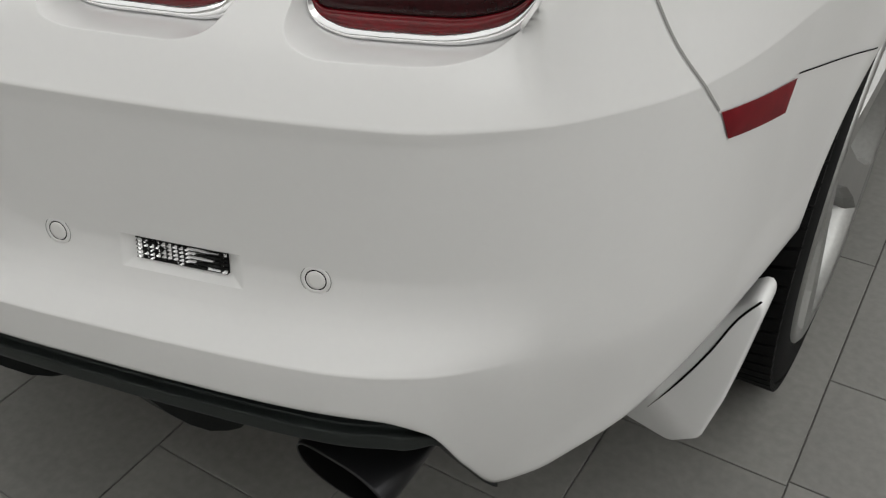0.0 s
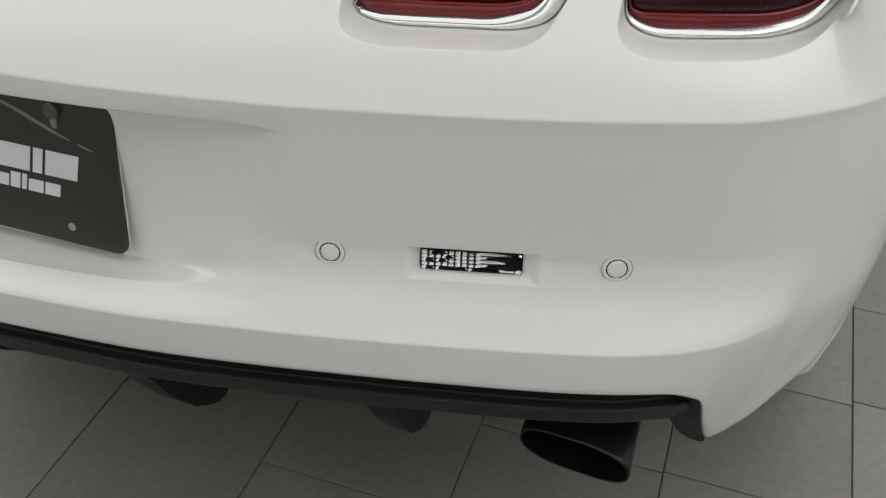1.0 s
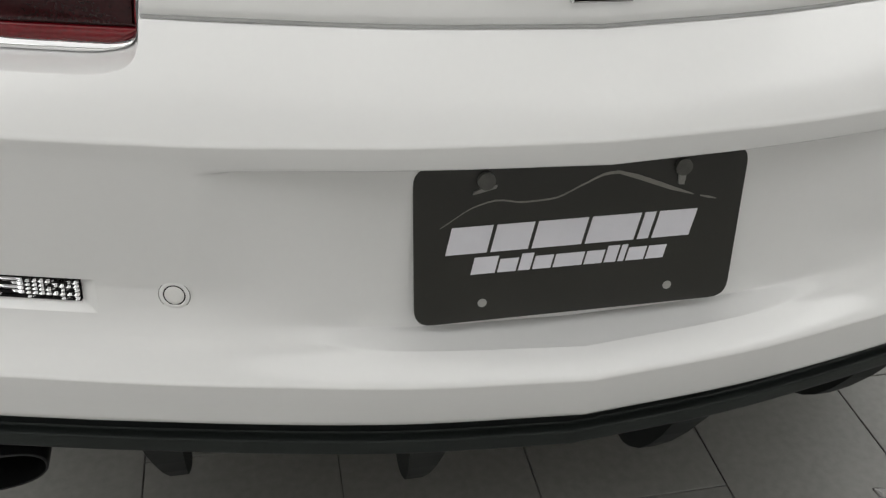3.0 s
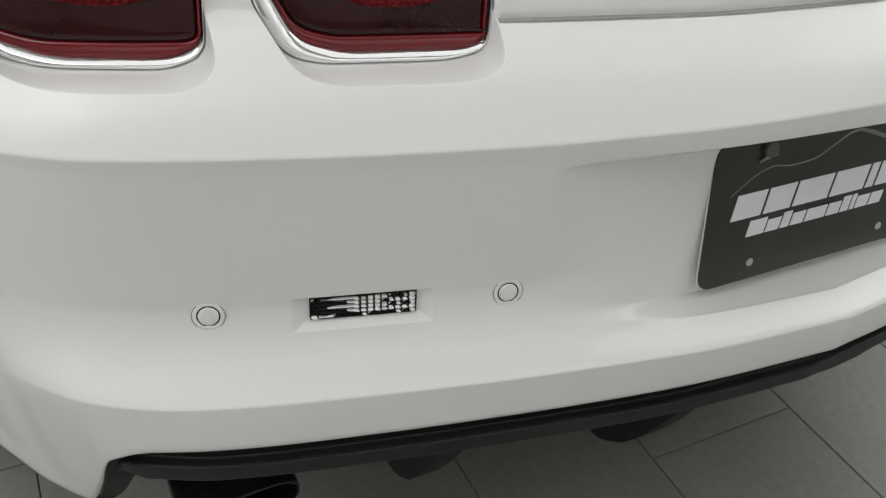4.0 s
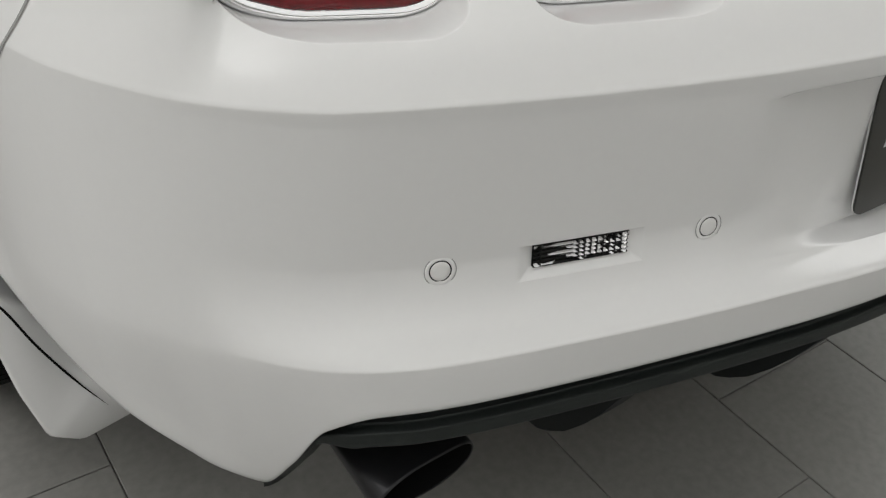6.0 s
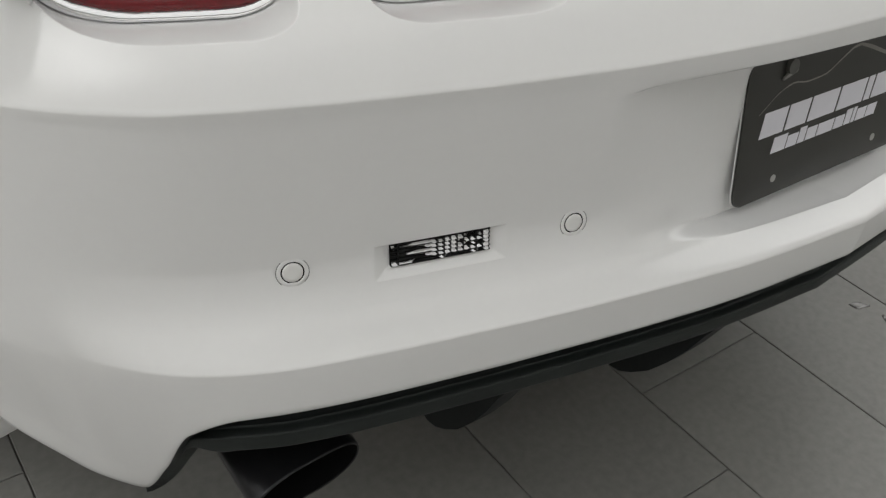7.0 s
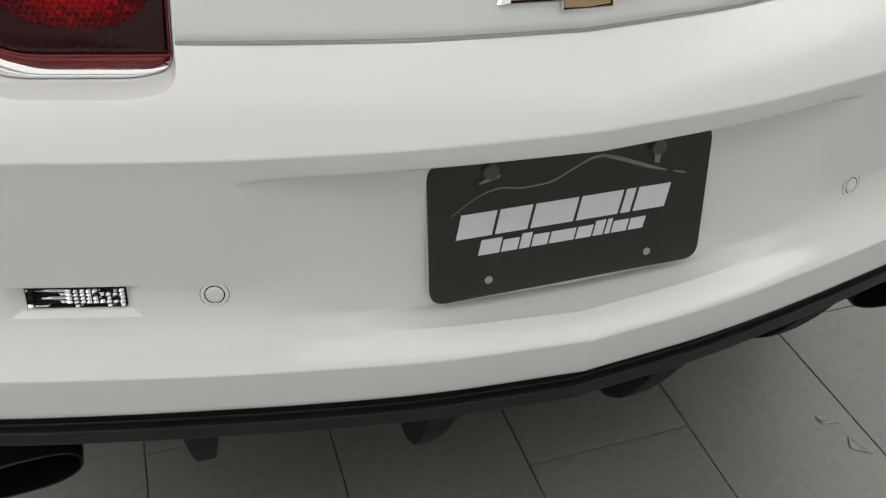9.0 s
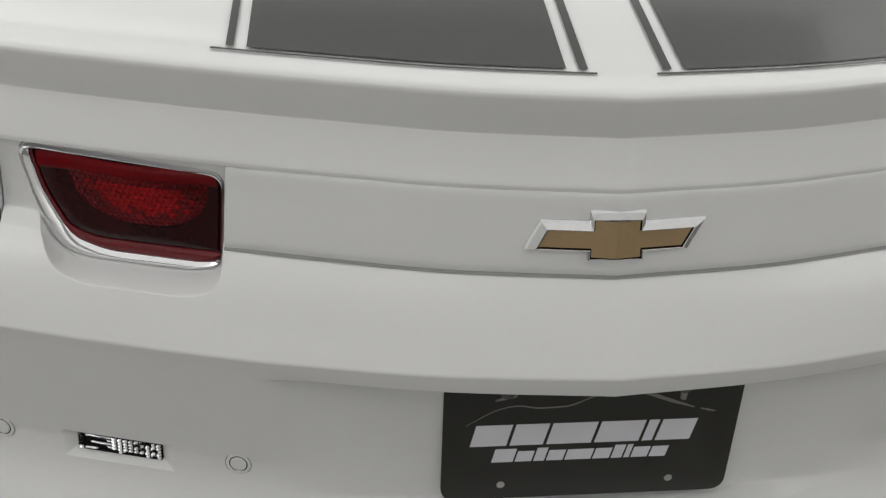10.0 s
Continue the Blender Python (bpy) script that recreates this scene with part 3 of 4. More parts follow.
    for r in range(rows_n):
        z = z1 - r * s * 0.87
        for c in range(-1, int(2 * rx / s) + 2):
            x = x0 + c * s + (s / 2 if r % 2 else 0)
            k = (abs((x - mid) / rx) ** 2.4 + abs((z - z1) / rz) ** 2.4) ** (1 / 2.4)
            if k > 1.08:
                continue
            # outer cells take a darker red that paints the reflector's fall-off
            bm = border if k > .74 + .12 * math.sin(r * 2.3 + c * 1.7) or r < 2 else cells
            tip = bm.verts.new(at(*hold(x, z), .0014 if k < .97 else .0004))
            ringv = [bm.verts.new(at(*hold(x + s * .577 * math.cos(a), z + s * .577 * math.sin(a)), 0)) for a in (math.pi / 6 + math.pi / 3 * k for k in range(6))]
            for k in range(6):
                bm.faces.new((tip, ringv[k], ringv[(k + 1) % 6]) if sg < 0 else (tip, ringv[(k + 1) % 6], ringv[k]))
    for bm, name, mat, label in ((cells, "reflector", REFLECTOR, "bright red honeycomb reflector"), (border, "reflector_border", REFLECTOR_DIM, "reflector border, its dimming put into a darker red")):
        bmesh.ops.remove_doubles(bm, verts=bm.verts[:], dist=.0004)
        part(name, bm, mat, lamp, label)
    # plain red band along the upper edge
    bz = np.linspace(z1 - .003, q[:, 1].max() - .0005, 6)
    V, f = [], grid_faces(6, 20)
    for z in bz:
        inside = q[np.abs(q[:, 1] - z) < .004]
        for x in np.linspace(inside[:, 0].min() + .0006, inside[:, 0].max() - .0006, 20):
            V.append(at(x, z, .0008 if bz[0] < z < bz[-1] else -.0006))
    mesh_ob("lens_band", V, f if sg < 0 else f[:, ::-1], BAND, lamp, "plain red band of the lens")


for sg in (1, -1):
    tail_lamp(IN_CORNERS, .016, sg, True)
    tail_lamp(OUT_CORNERS, .018, sg, False)

# ---- reversing lamps ----
CLEAR_DARK = material("lamp_backing", (0.008, 0.008, 0.008), 0.35, spec=0.2)
FACET = material("facet_chrome", (0.5, 0.5, 0.5), 0.1, metal=1.0, vary=0.1)


def place_on_face(x, z, out):
    """A point on the bumper's rear face and the frame (across, normal) there."""
    y0, n_x, n_y = plan_at(np.array([abs(x)]))
    s = 1 if x >= 0 else -1
    nrm = Vector((s * float(n_x[0]), float(n_y[0]), 0))
    nrm.normalize()
    return Vector((x, float(y0[0]), z)) + nrm * out, nrm


def lamp_seat(x, z, out):
    """The same on the floor of the reversing lamp's pocket."""
    return place_on_face(x, z, ramp(z)[0] - .0050 + out)[0]


for sg in (1, -1):
    bm = bmesh.new()
    verts = []
    for x, z in ((.4320, .6318), (.5200, .6318), (.5200, .6122), (.4320, .6122)):
        verts.append(bm.verts.new(lamp_seat(sg * x, z, 0)))
    bm.faces.new(verts)
    lamp = part("reversing_lamp", bm, CLEAR_DARK, bumper, "clear reversing lamp with faceted reflector")
    # one moulded reflector: columns of hollow cells, each row curling from down-facing to up-facing
    nc, nr, sub = 15, 5, 4
    V, W = [], nc * 2 + 1
    random.seed(8)
    streak = {(a, b): random.random() < (.15 if b < 2 else .45) for a in range(nc) for b in range(nr + 1)}
    lit = {(a, b) for a in range(nc + 1) for b in range(nr + 1) if (streak[(a + b) // 3, b] if 7 + b * 2 % 4 < a < 14 else random.random() < (.4 if b == 0 or a > 13 else .75))}
    for r in range(nr * sub + 1):
        w_ = (r % sub) / sub
        z = .6128 + r * .0185 / (nr * sub)
        for c in range(W):
            x = .4335 + c * .0853 / (W - 1)
            lean = .0009 * math.cos(c * .55 + 1.2)
            up = (c // 2, r // sub) in lit
            o = (.0026 * (1 - w_) ** 2 if up else .0024 * w_) + (0 if 8 < c // 2 < 14 else .0009 * (c % 2)) + lean * w_
            V.append(lamp_seat(sg * x, z, .0003 + o))
    f = grid_faces(nr * sub + 1, W)
    mesh_ob("reflector", V, f if sg < 0 else f[:, ::-1], FACET, lamp, "moulded chrome reflector", smooth=False)
    for r in range(nr + 1):
        bm = bmesh.new()
        z = .6126 + r * .0188 / nr
        ring = []
        for z_, o in ((z - .0004, .0), (z - .0004, .0026), (z + .0004, .0026), (z + .0004, .0)):
            ring.append([bm.verts.new(lamp_seat(sg * x, z_, .0003 + o)) for x in np.linspace(.4325, .5195, 8)])
        for k in range(4):
            for i in range(7):
                bm.faces.new((ring[k][i], ring[k][i + 1], ring[(k + 1) % 4][i + 1], ring[(k + 1) % 4][i]))
        part("rib", bm, CLEAR_DARK, lamp, "thin black rib")
    for c in (1, 2, 3, 4, 5, 6, 7, 8, 14):
        bm = bmesh.new()
        x = .4335 + c * .0853 / nc
        ring = []
        for x_, o in ((x - .0004, 0), (x - .0004, .0024), (x + .0004, .0024), (x + .0004, 0)):
            ring.append([bm.verts.new(lamp_seat(sg * x_, z_, .0003 + o)) for z_ in (.6126, .6314)])
        for k in range(4):
            bm.faces.new((ring[k][0], ring[k][1], ring[(k + 1) % 4][1], ring[(k + 1) % 4][0]))
        part("rib", bm, CLEAR_DARK, lamp, "thin black rib")

# ---- parking sensors ----
for x in (-.598, -.354, .354, .598):
    i = int(np.argmin(np.abs(px - abs(x))))
    below, here, above = np.interp([.613, .623, .633], Z_FULL[:, i], D_FULL[:, i])
    p, nrm = place_on_face(x, .6230, here * .5 + (below + above) * .25 + .0002)
    nrm = (nrm + Vector((0, 0, (below - above) / .02))).normalized()
    turn = nrm.to_track_quat("Z", "Y").to_matrix()

    def disc_rings(rs):
        out = []
        for r, h in rs:
            out.append([p + turn @ Vector((r * math.cos(a), r * math.sin(a), h)) for a in (2 * math.pi * k / 40 for k in range(40))])
        return out

    def lathe(name, rs, mat, parent, cap, label=""):
        R = disc_rings(rs)
        v = [q for r in R for q in r]
        f = [(k * 40 + i, k * 40 + (i + 1) % 40, (k + 1) * 40 + (i + 1) % 40, (k + 1) * 40 + i) for k in range(len(R) - 1) for i in range(40)]
        if cap:
            f.append(tuple((len(R) - 1) * 40 + i for i in range(40)))
        return mesh_ob(name, v, f, mat, parent, label)

    ring = lathe("parking_sensor", [(.0131, -.003), (.0130, .0000), (.0126, .0004), (.0100, .0005), (.0096, .0003), (.0094, -.0004)], PAINT, bumper, False, "round white parking sensor in a raised ring")
    # grey ring paints the sensor's shadow line, black disc its shaded groove
    lathe("sensor_joint", [(.0137, .0001), (.0128, .0001)], SEAM, ring, False, "fine grey line painting the shadow round the sensor")
    lathe("sensor_gap", [(.0097, .0001), (.0080, .0001)], GAP, ring, True)
    lathe("sensor_disc", [(.0085, -.0006), (.0084, .0004), (.0080, .0008), (.005, .0009)], SENSOR, ring, True)

# ---- side markers ----
MARKER = material("marker_red", (0.15, 0.004, 0.009), 0.45, vary=0.25, scale=60, spec=0.12)
a_of_y = lambda y: arc[np.argmin(np.abs(py - y) + 10 * (px < 0.8))]
for sg in (1, -1):
    sh = -.012 * sg
    top_r, low_r, low_f, top_f = (a_of_y(.325 + sh), .7335), (a_of_y(.341 + sh), .7015), (a_of_y(.456 + sh), .676), (a_of_y(.470 + sh), .7065)
    V, m1, m2 = [], 14, 5
    for j in range(m2):
        for i in range(m1):
            u, w = i / (m1 - 1), j / (m2 - 1)
            aa = (top_r[0] * (1 - u) + top_f[0] * u) * (1 - w) + (low_r[0] * (1 - u) + low_f[0] * u) * w
            zz = (top_r[1] * (1 - u) + top_f[1] * u) * (1 - w) + (low_r[1] * (1 - u) + low_f[1] * u) * w
            edge = 1 if 0 < i < m1 - 1 and 0 < j < m2 - 1 else 0
            out = 0.0012 + 0.0012 * edge
            V.append((sg * (np.interp(aa, arc, px) + out * np.interp(aa, arc, nx)), np.interp(aa, arc, py) + out * np.interp(aa, arc, ny), zz))
    f = grid_faces(m2, m1)
    mesh_ob("side_marker", V, f if sg > 0 else f[:, ::-1], MARKER, car, "dark red side marker lamp")

# ---- diffuser with fins ----
DIFFUSER = material("diffuser_plastic", (0.017, 0.021, 0.020), 0.5, vary=0.12, bump=0.12, bump_scale=1200, spec=0.3)
xs = np.r_[np.arange(0, 0.60, 0.01), np.arange(0.60, 0.706, 0.004)]
ea = np.interp(xs, px[px < .8], arc[px < .8])
ez = pchip(chord_low, ROWS[1][2], ea) - 0.502
ed = pchip(chord_low, ROWS[1][1], ea) - 0.033
w = smooth(0.60, 0.70, xs)
leg = smooth(0.655, 0.705, xs)
rows = []
for d, z in ((.0105, .4690), (.0125, .4672), (.0185, .4668), (.0212, .4660), (.0220, .4640), (.0212, .4500), (.0195, .4462), (.0160, .4440), (.004, .4395), (-.03, .425), (-.08, .395), (-.16, .345)):
    rows.append((d + ed - 0.008 * w, .506 + ez - (.506 - z) * (1 - .55 * leg)))
diffuser = swept("diffuser", rows, xs, DIFFUSER, car, "dark grey plastic rear diffuser", fine=3)
FIN = material("fin_plastic", (0.014, 0.016, 0.016), 0.6, vary=0.2, spec=0.2)
GROOVE_SHADE = material("groove_shade_black", (0.004, 0.005, 0.005), 0.25, vary=0.1, spec=0.3)
STRIP = material("strip_plastic", (0.007, 0.009, 0.0088), 0.35, vary=0.15, spec=0.3)
rows = []
for d, z in ((.012, .512), (.006, .497), (.0055, .488), (.0065, .4838)):
    rows.append((d + ed - 0.008 * w, .506 + ez - (.506 - z) * (1 - .55 * leg)))
# near-black colour carries the shade under the bumper lip
swept("diffuser_groove", rows, xs, GROOVE_SHADE, diffuser, "groove between bumper and diffuser, its shade coloured black", fine=3)
rows = []
for d, z in ((.0060, .4842), (.0086, .4838), (.0098, .4826), (.0106, .4755), (.0108, .4685)):
    rows.append((d + ed - 0.008 * w, .506 + ez - (.506 - z) * (1 - .55 * leg)))
swept("diffuser_strip", rows, xs, STRIP, diffuser, "darker strip along the diffuser's upper edge", fine=3)
# small clips that show along the strip
CLIP = material("clip_metal", (0.16, 0.165, 0.16), 0.3, metal=0.5, vary=0.3, scale=90)
for k in range(7):
    x = .150 + .0225 * k
    p, nrm = place_on_face(x, .478, float(np.interp(x, xs, ed)) + .0108)
    along = Vector((-nrm.y, nrm.x, 0))
    bm = bmesh.new()
    for du, dz in ((-.0035, -.0012), (.0035, -.0006), (.0028, .0010), (-.0010, .0016)):
        bm.verts.new(p + along * du + Vector((0, 0, dz)))
        bm.verts.new(p + along * du + Vector((0, 0, dz)) - nrm * .0012)
    bmesh.ops.convex_hull(bm, input=bm.verts[:])
    part("strip_clip", bm, CLIP, diffuser, "tiny grey clip")
for x in (-.390, -.138, .138, .390):
    y0, n_x, n_y = plan_at(np.array([abs(x)]))
    yb = float(y0[0])
    bm = bmesh.new()
    # a blade that drops steeply from the diffuser's edge to a rounded keel
    prof = [(yb - .016, .4465), (yb - .004, .424), (yb + .012, .390), (yb + .033, .353), (yb + .058, .317), (yb + .082, .292), (yb + .100, .279), (yb + .116, .275), (yb + .130, .280), (yb + .144, .300), (yb + .19, .36), (yb + .19, .43)]
    for sx in (-1, 1):
        for y, z in prof:
            bm.verts.new((x + sx * (0.0080 + 0.011 * np.clip((z - .275) / .17, 0, 1) ** 1.2), y, z))
    bm.verts.ensure_lookup_table()
    n = len(prof)
    bm.faces.new([bm.verts[i] for i in range(n)])
    bm.faces.new([bm.verts[n + i] for i in range(n)][::-1])
    for i in range(n):
        bm.faces.new((bm.verts[i], bm.verts[(i + 1) % n], bm.verts[n + (i + 1) % n], bm.verts[n + i]))
    bmesh.ops.bevel(bm, geom=[e for e in bm.edges if abs(e.verts[0].co.x - e.verts[1].co.x) < .012], offset=.003, segments=2, affect="EDGES", profile=.5)
    part("fin", bm, FIN, diffuser)
# the diffuser's ends run down beside the bumper's lower corners
k = np.where((px > .655) & (px < .738))[0]
e_d, e_z = at_row(ROWS[1][1])[k], at_row(ROWS[1][2])[k]
gx_, gz_ = np.gradient(px[k]), np.gradient(e_z)
gl = np.hypot(gx_, gz_)
q_x, q_z = gz_ / gl, -gx_ / gl
wide = .024 * smooth(.655, .690, px[k])
for sg in (1, -1):
    Q = []
    for f_, deep in ((.04, .004), (.12, .008), (.85, .010), (1.0, .014), (1.02, .03), (1.0, .075)):
        x_ = px[k] + e_d * nx[k] + q_x * wide * f_
        d_ = -deep
        Q.append(np.stack([sg * (x_ + d_ * nx[k]), py[k] + (e_d + d_) * ny[k], e_z + q_z * wide * f_ - .001], 1))
    f = grid_faces(len(Q), len(k))
    mesh_ob("diffuser_end", np.concatenate(Q), f if sg > 0 else f[:, ::-1], DIFFUSER, diffuser, "dark grey end of the diffuser beside the bumper corner")

# ---- exhaust tips ----
for sg in (1, -1):
    def oval(dx, y_in, y_out, shrink):
        out = []
        for k in range(48):
            a = 2 * math.pi * k / 48
            c, s_ = math.cos(a), math.sin(a)
            ex = abs(c) ** 0.75 * math.copysign(1, c) * (.062 - shrink)
            ez_ = abs(s_) ** 0.85 * math.copysign(1, s_) * (.0295 - shrink)
            u = (c + 1) / 2
            out.append((sg * (.583 + ex), y_in * (1 - u) + y_out * u - 0.12 * ez_, .350 + ez_))
        return out

    def tube(name, R, mat, parent, label, cap=False):
        v = [q for r in R for q in r]
        f = [(k * 48 + i, k * 48 + (i + 1) % 48, (k + 1) * 48 + (i + 1) % 48, (k + 1) * 48 + i) for k in range(len(R) - 1) for i in range(48)]
        if cap:
            f.append(tuple((len(R) - 1) * 48 + i for i in range(48)))
        return mesh_ob(name, v, f, mat, parent, label)

    tip = tube("exhaust_tip", [oval(0, .32, .32, .006), oval(0, .16, .15, .001), oval(0, .099, .086, 0), oval(0, .096, .082, .0012), oval(0, .097, .083, .0028)], BLACK_CHROME, car, "oval black chrome exhaust tip")
    tube("tip_lining", [oval(0, .0968, .0828, .0027), oval(0, .16, .15, .006), oval(0, .24, .24, .008)], GAP, tip, "black inside of the pipe", True)

# ---- splash guards behind the rear wheels ----
for sg in (1, -1):
    sx, sz = -.008 * sg, -.010 if sg > 0 else -.002
    guard = rounded([(.72, .19), (.757, .178), (.820, .172), (.856, .197), (.874, .27), (.8925, .402), (.888, .417), (.877, .416), (.84, .378), (.79, .30), (.72, .27)], .008)
    o = resample(guard, 90) + np.array([sx, sz])
    bm = bmesh.new()
    face_y = lambda x, z=.3: .470 - .10 * (x - .70) + .16 * (z - .1)
    V0 = [bm.verts.new((sg * x, face_y(x, z) + .005, z)) for x, z in o]
    V1 = [bm.verts.new((sg * x, face_y(x, z), z)) for x, z in inset(o, .004)]
    V2 = [bm.verts.new((sg * x, .555, z)) for x, z in o]
    bm.faces.new(V1)
    for i in range(90):
        j = (i + 1) % 90
        bm.faces.new((V0[i], V0[j], V1[j], V1[i]))
        bm.faces.new((V2[i], V2[j], V0[j], V0[i]))
    guard = part("splash_guard", bm, PAINT, car, "white splash guard behind the wheel", smooth=True)
    V = []
    t = np.linspace(0, 1, 30)
    gx, gz = pchip([0, .28, .55, .85, 1], [.887, .866, .843, .806, .782], t) + sx, pchip([0, .28, .55, .85, 1], [.420, .386, .328, .252, .210], t) + sz
    wide = .0015 * np.minimum(1, 4 * (1 - t) + .1)
    for e in (-1, 1):
        V += [(sg * (x + e * w_ * .85), face_y(x, z) - .0010, z - e * w_ * .5) for x, z, w_ in zip(gx, gz, wide)]
    f = grid_faces(2, 30)
    mesh_ob("guard_seam", V, f if sg < 0 else f[:, ::-1], GAP, guard, "thin black seam beside the bumper edge")

# ---- rear wheels ----
RIM = material("rim_silver", (0.34, 0.34, 0.33), 0.35, metal=0.8, vary=0.1)


def spin(profile, cx, sg, n=96):
    """Turn (along the axle, radius) points about the rear axle."""
    v = [(cx + sg * u, AXLE_Y + r * math.sin(2 * math.pi * k / n), AXLE_Z + r * math.cos(2 * math.pi * k / n)) for u, r in profile for k in range(n)]
    f = [(j * n + i, j * n + (i + 1) % n, (j + 1) * n + (i + 1) % n, (j + 1) * n + i) for j in range(len(profile) - 1) for i in range(n)]
    return v, f


for sg in (1, -1):
    wheel = new("rear_wheel")
    wheel.parent = car
    cx = .776 if sg > 0 else -.800
    prof = [(-.115, .255), (-.128, .28), (-.132, .31), (-.125, .340), (-.112, .349), (-.07, .3515), (0, .352), (.07, .3515), (.112, .349), (.119, .340), (.123, .31), (.122, .29), (.118, .274), (.110, .268)]
    v, f = spin(prof, cx, sg)
    tyre = mesh_ob("tyre", v, f, RUBBER, wheel, "black road tyre with cross grooves")
    # tread blocks on both shoulders
    bm = bmesh.new()
    for k in range(84):
        a = 2 * math.pi * k / 84
        for u0, u1, r0 in ((.071, .118, .3525), (-.118, -.071, .3525), (.008, .063, .3545), (-.063, -.008, .3545)):
            m = Matrix.Rotation(a, 4, "X")
            g = bmesh.ops.create_cube(bm, size=1)
            for vv in g["verts"]:
                q = Vector((sg * ((u0 + u1) / 2 + vv.co.x * (u1 - u0)), vv.co.y * .0215 + vv.co.x * .010, r0 + vv.co.z * .012))
                vv.co = m @ q + Vector((cx, AXLE_Y, AXLE_Z))
    part("tread", bm, RUBBER, tyre)
    v, f = spin([(.100, .280), (.122, .280), (.126, .274), (.121, .262), (.10, .252), (.06, .24), (-.10, .23)], cx, sg)
    rim = mesh_ob("rim", v, f, RIM, wheel, "silver alloy rim")
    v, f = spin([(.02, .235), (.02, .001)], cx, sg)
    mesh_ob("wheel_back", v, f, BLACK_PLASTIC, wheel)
    for k in range(5):
        a = 2 * math.pi * k / 5 + .3
        bm = bmesh.new()
        m = Matrix.Rotation(a, 4, "X")
        for r, wd, u in ((.03, .05, .100), (.12, .036, .110), (.20, .044, .118), (.265, .062, .123)):
            for dy, du in ((-wd, -.015), (-wd * .8, 0), (wd * .8, 0), (wd, -.015), (wd, -.05), (-wd, -.05)):
                bm.verts.new(m @ Vector((sg * (u + du), dy * .8, r)) + Vector((cx, AXLE_Y, AXLE_Z)))
        bm.verts.ensure_lookup_table()
        for j in range(3):
            for i in range(6):
                bm.faces.new((bm.verts[j * 6 + i], bm.verts[j * 6 + (i + 1) % 6], bm.verts[(j + 1) * 6 + (i + 1) % 6], bm.verts[(j + 1) * 6 + i]))
        part("spoke", bm, RIM, rim)

# ---- rest of the shell ahead of the rear wheels: unseen, added to block light ----
GLASS = material("dark_glass", (0.012, 0.014, 0.014), 0.05, coat=1.0, vary=0.05)
ys = np.linspace(1.54, 4.74, 90)
half_w = pchip([1.54, 2.2, 3.0, 3.45, 3.8, 4.25, 4.55, 4.70, 4.74], [.94, .925, .925, .94, .945, .92, .82, .66, .55], ys)
belt = pchip([1.54, 2.2, 3.0, 3.5, 4.2, 4.6, 4.74], [.985, .985, .975, .95, .88, .78, .70], ys)
crown = pchip([1.54, 2.6, 3.0, 3.5, 4.2, 4.6, 4.74], [1.0, 1.0, 1.03, 1.00, .92, .80, .71], ys)
front_y = AXLE_Y + 2.852
sill = np.maximum(.22 + .1 * smooth(4.3, 4.74, ys), np.where(np.abs(ys - front_y) < .38, AXLE_Z + np.sqrt(np.maximum(.38 ** 2 - (ys - front_y) ** 2, 0)), 0))
shell = []
for k in range(14):
    if k < 8:
        t = k / 7
        z = sill + (belt - sill) * t
        x = half_w * (1 - .05 * (1 - t) ** 3 - .09 * t ** 4)
    else:
        t = (k - 7) / 6
        z = belt + (crown - belt) * math.sin(t * math.pi / 2)
        x = half_w * .91 * (1 - t)
    shell.append(np.stack([x, ys, z], 1))
shell = np.array(shell)
for sg in (1, -1):
    Q = shell.copy()
    Q[:, :, 0] *= sg
    f = grid_faces(Q.shape[0], Q.shape[1])
    mesh_ob("body_side", Q.reshape(-1, 3), f[:, ::-1] if sg > 0 else f, PAINT, car)
nose = []
for k in range(14):
    x, y, z = shell[k, -1]
    nose.append([(x * u, y + .035 * (1 - u * u), z) for u in np.linspace(-1, 1, 25)])
nose = np.array(nose)
mesh_ob("front_fascia", nose.reshape(-1, 3), grid_faces(14, 25), PAINT, car, "white front fascia")
ys = np.linspace(.74, 3.30, 60)
roof = pchip([.74, 1.2, 1.65, 2.05, 2.4, 2.8, 3.3], [1.04, 1.20, 1.335, 1.365, 1.335, 1.22, 1.0], ys)
for name, lo, hi, mat, lift, label in (("cabin_glass", .74, 3.30, GLASS, 0.0, "dark tinted cabin glass"), ("roof", 1.42, 2.36, PAINT, .004, "white roof panel")):
    pick = (ys >= lo) & (ys <= hi)
    Q = []
    for k in range(21):
        t = abs(k - 10) / 10
        x = (k - 10) / 10
        if name == "roof":
            xx, zz = x * .585, roof[pick] - .02 * t ** 2 + lift
        else:
            xx = np.sign(x) * np.where(t < .7, t / .7 * .58, .58 + (t - .7) / .3 * .27)
            zz = np.where(t < .7, roof[pick] - .02 * (t / .7) ** 2, (roof[pick] - .02) * (1 - (t - .7) / .3) + .96 * (t - .7) / .3)
        Q.append(np.stack([np.full(pick.sum(), float(xx)), ys[pick], zz], 1))
    Q = np.array(Q)
    mesh_ob(name, Q.reshape(-1, 3), grid_faces(Q.shape[0], Q.shape[1]), mat, car, label)
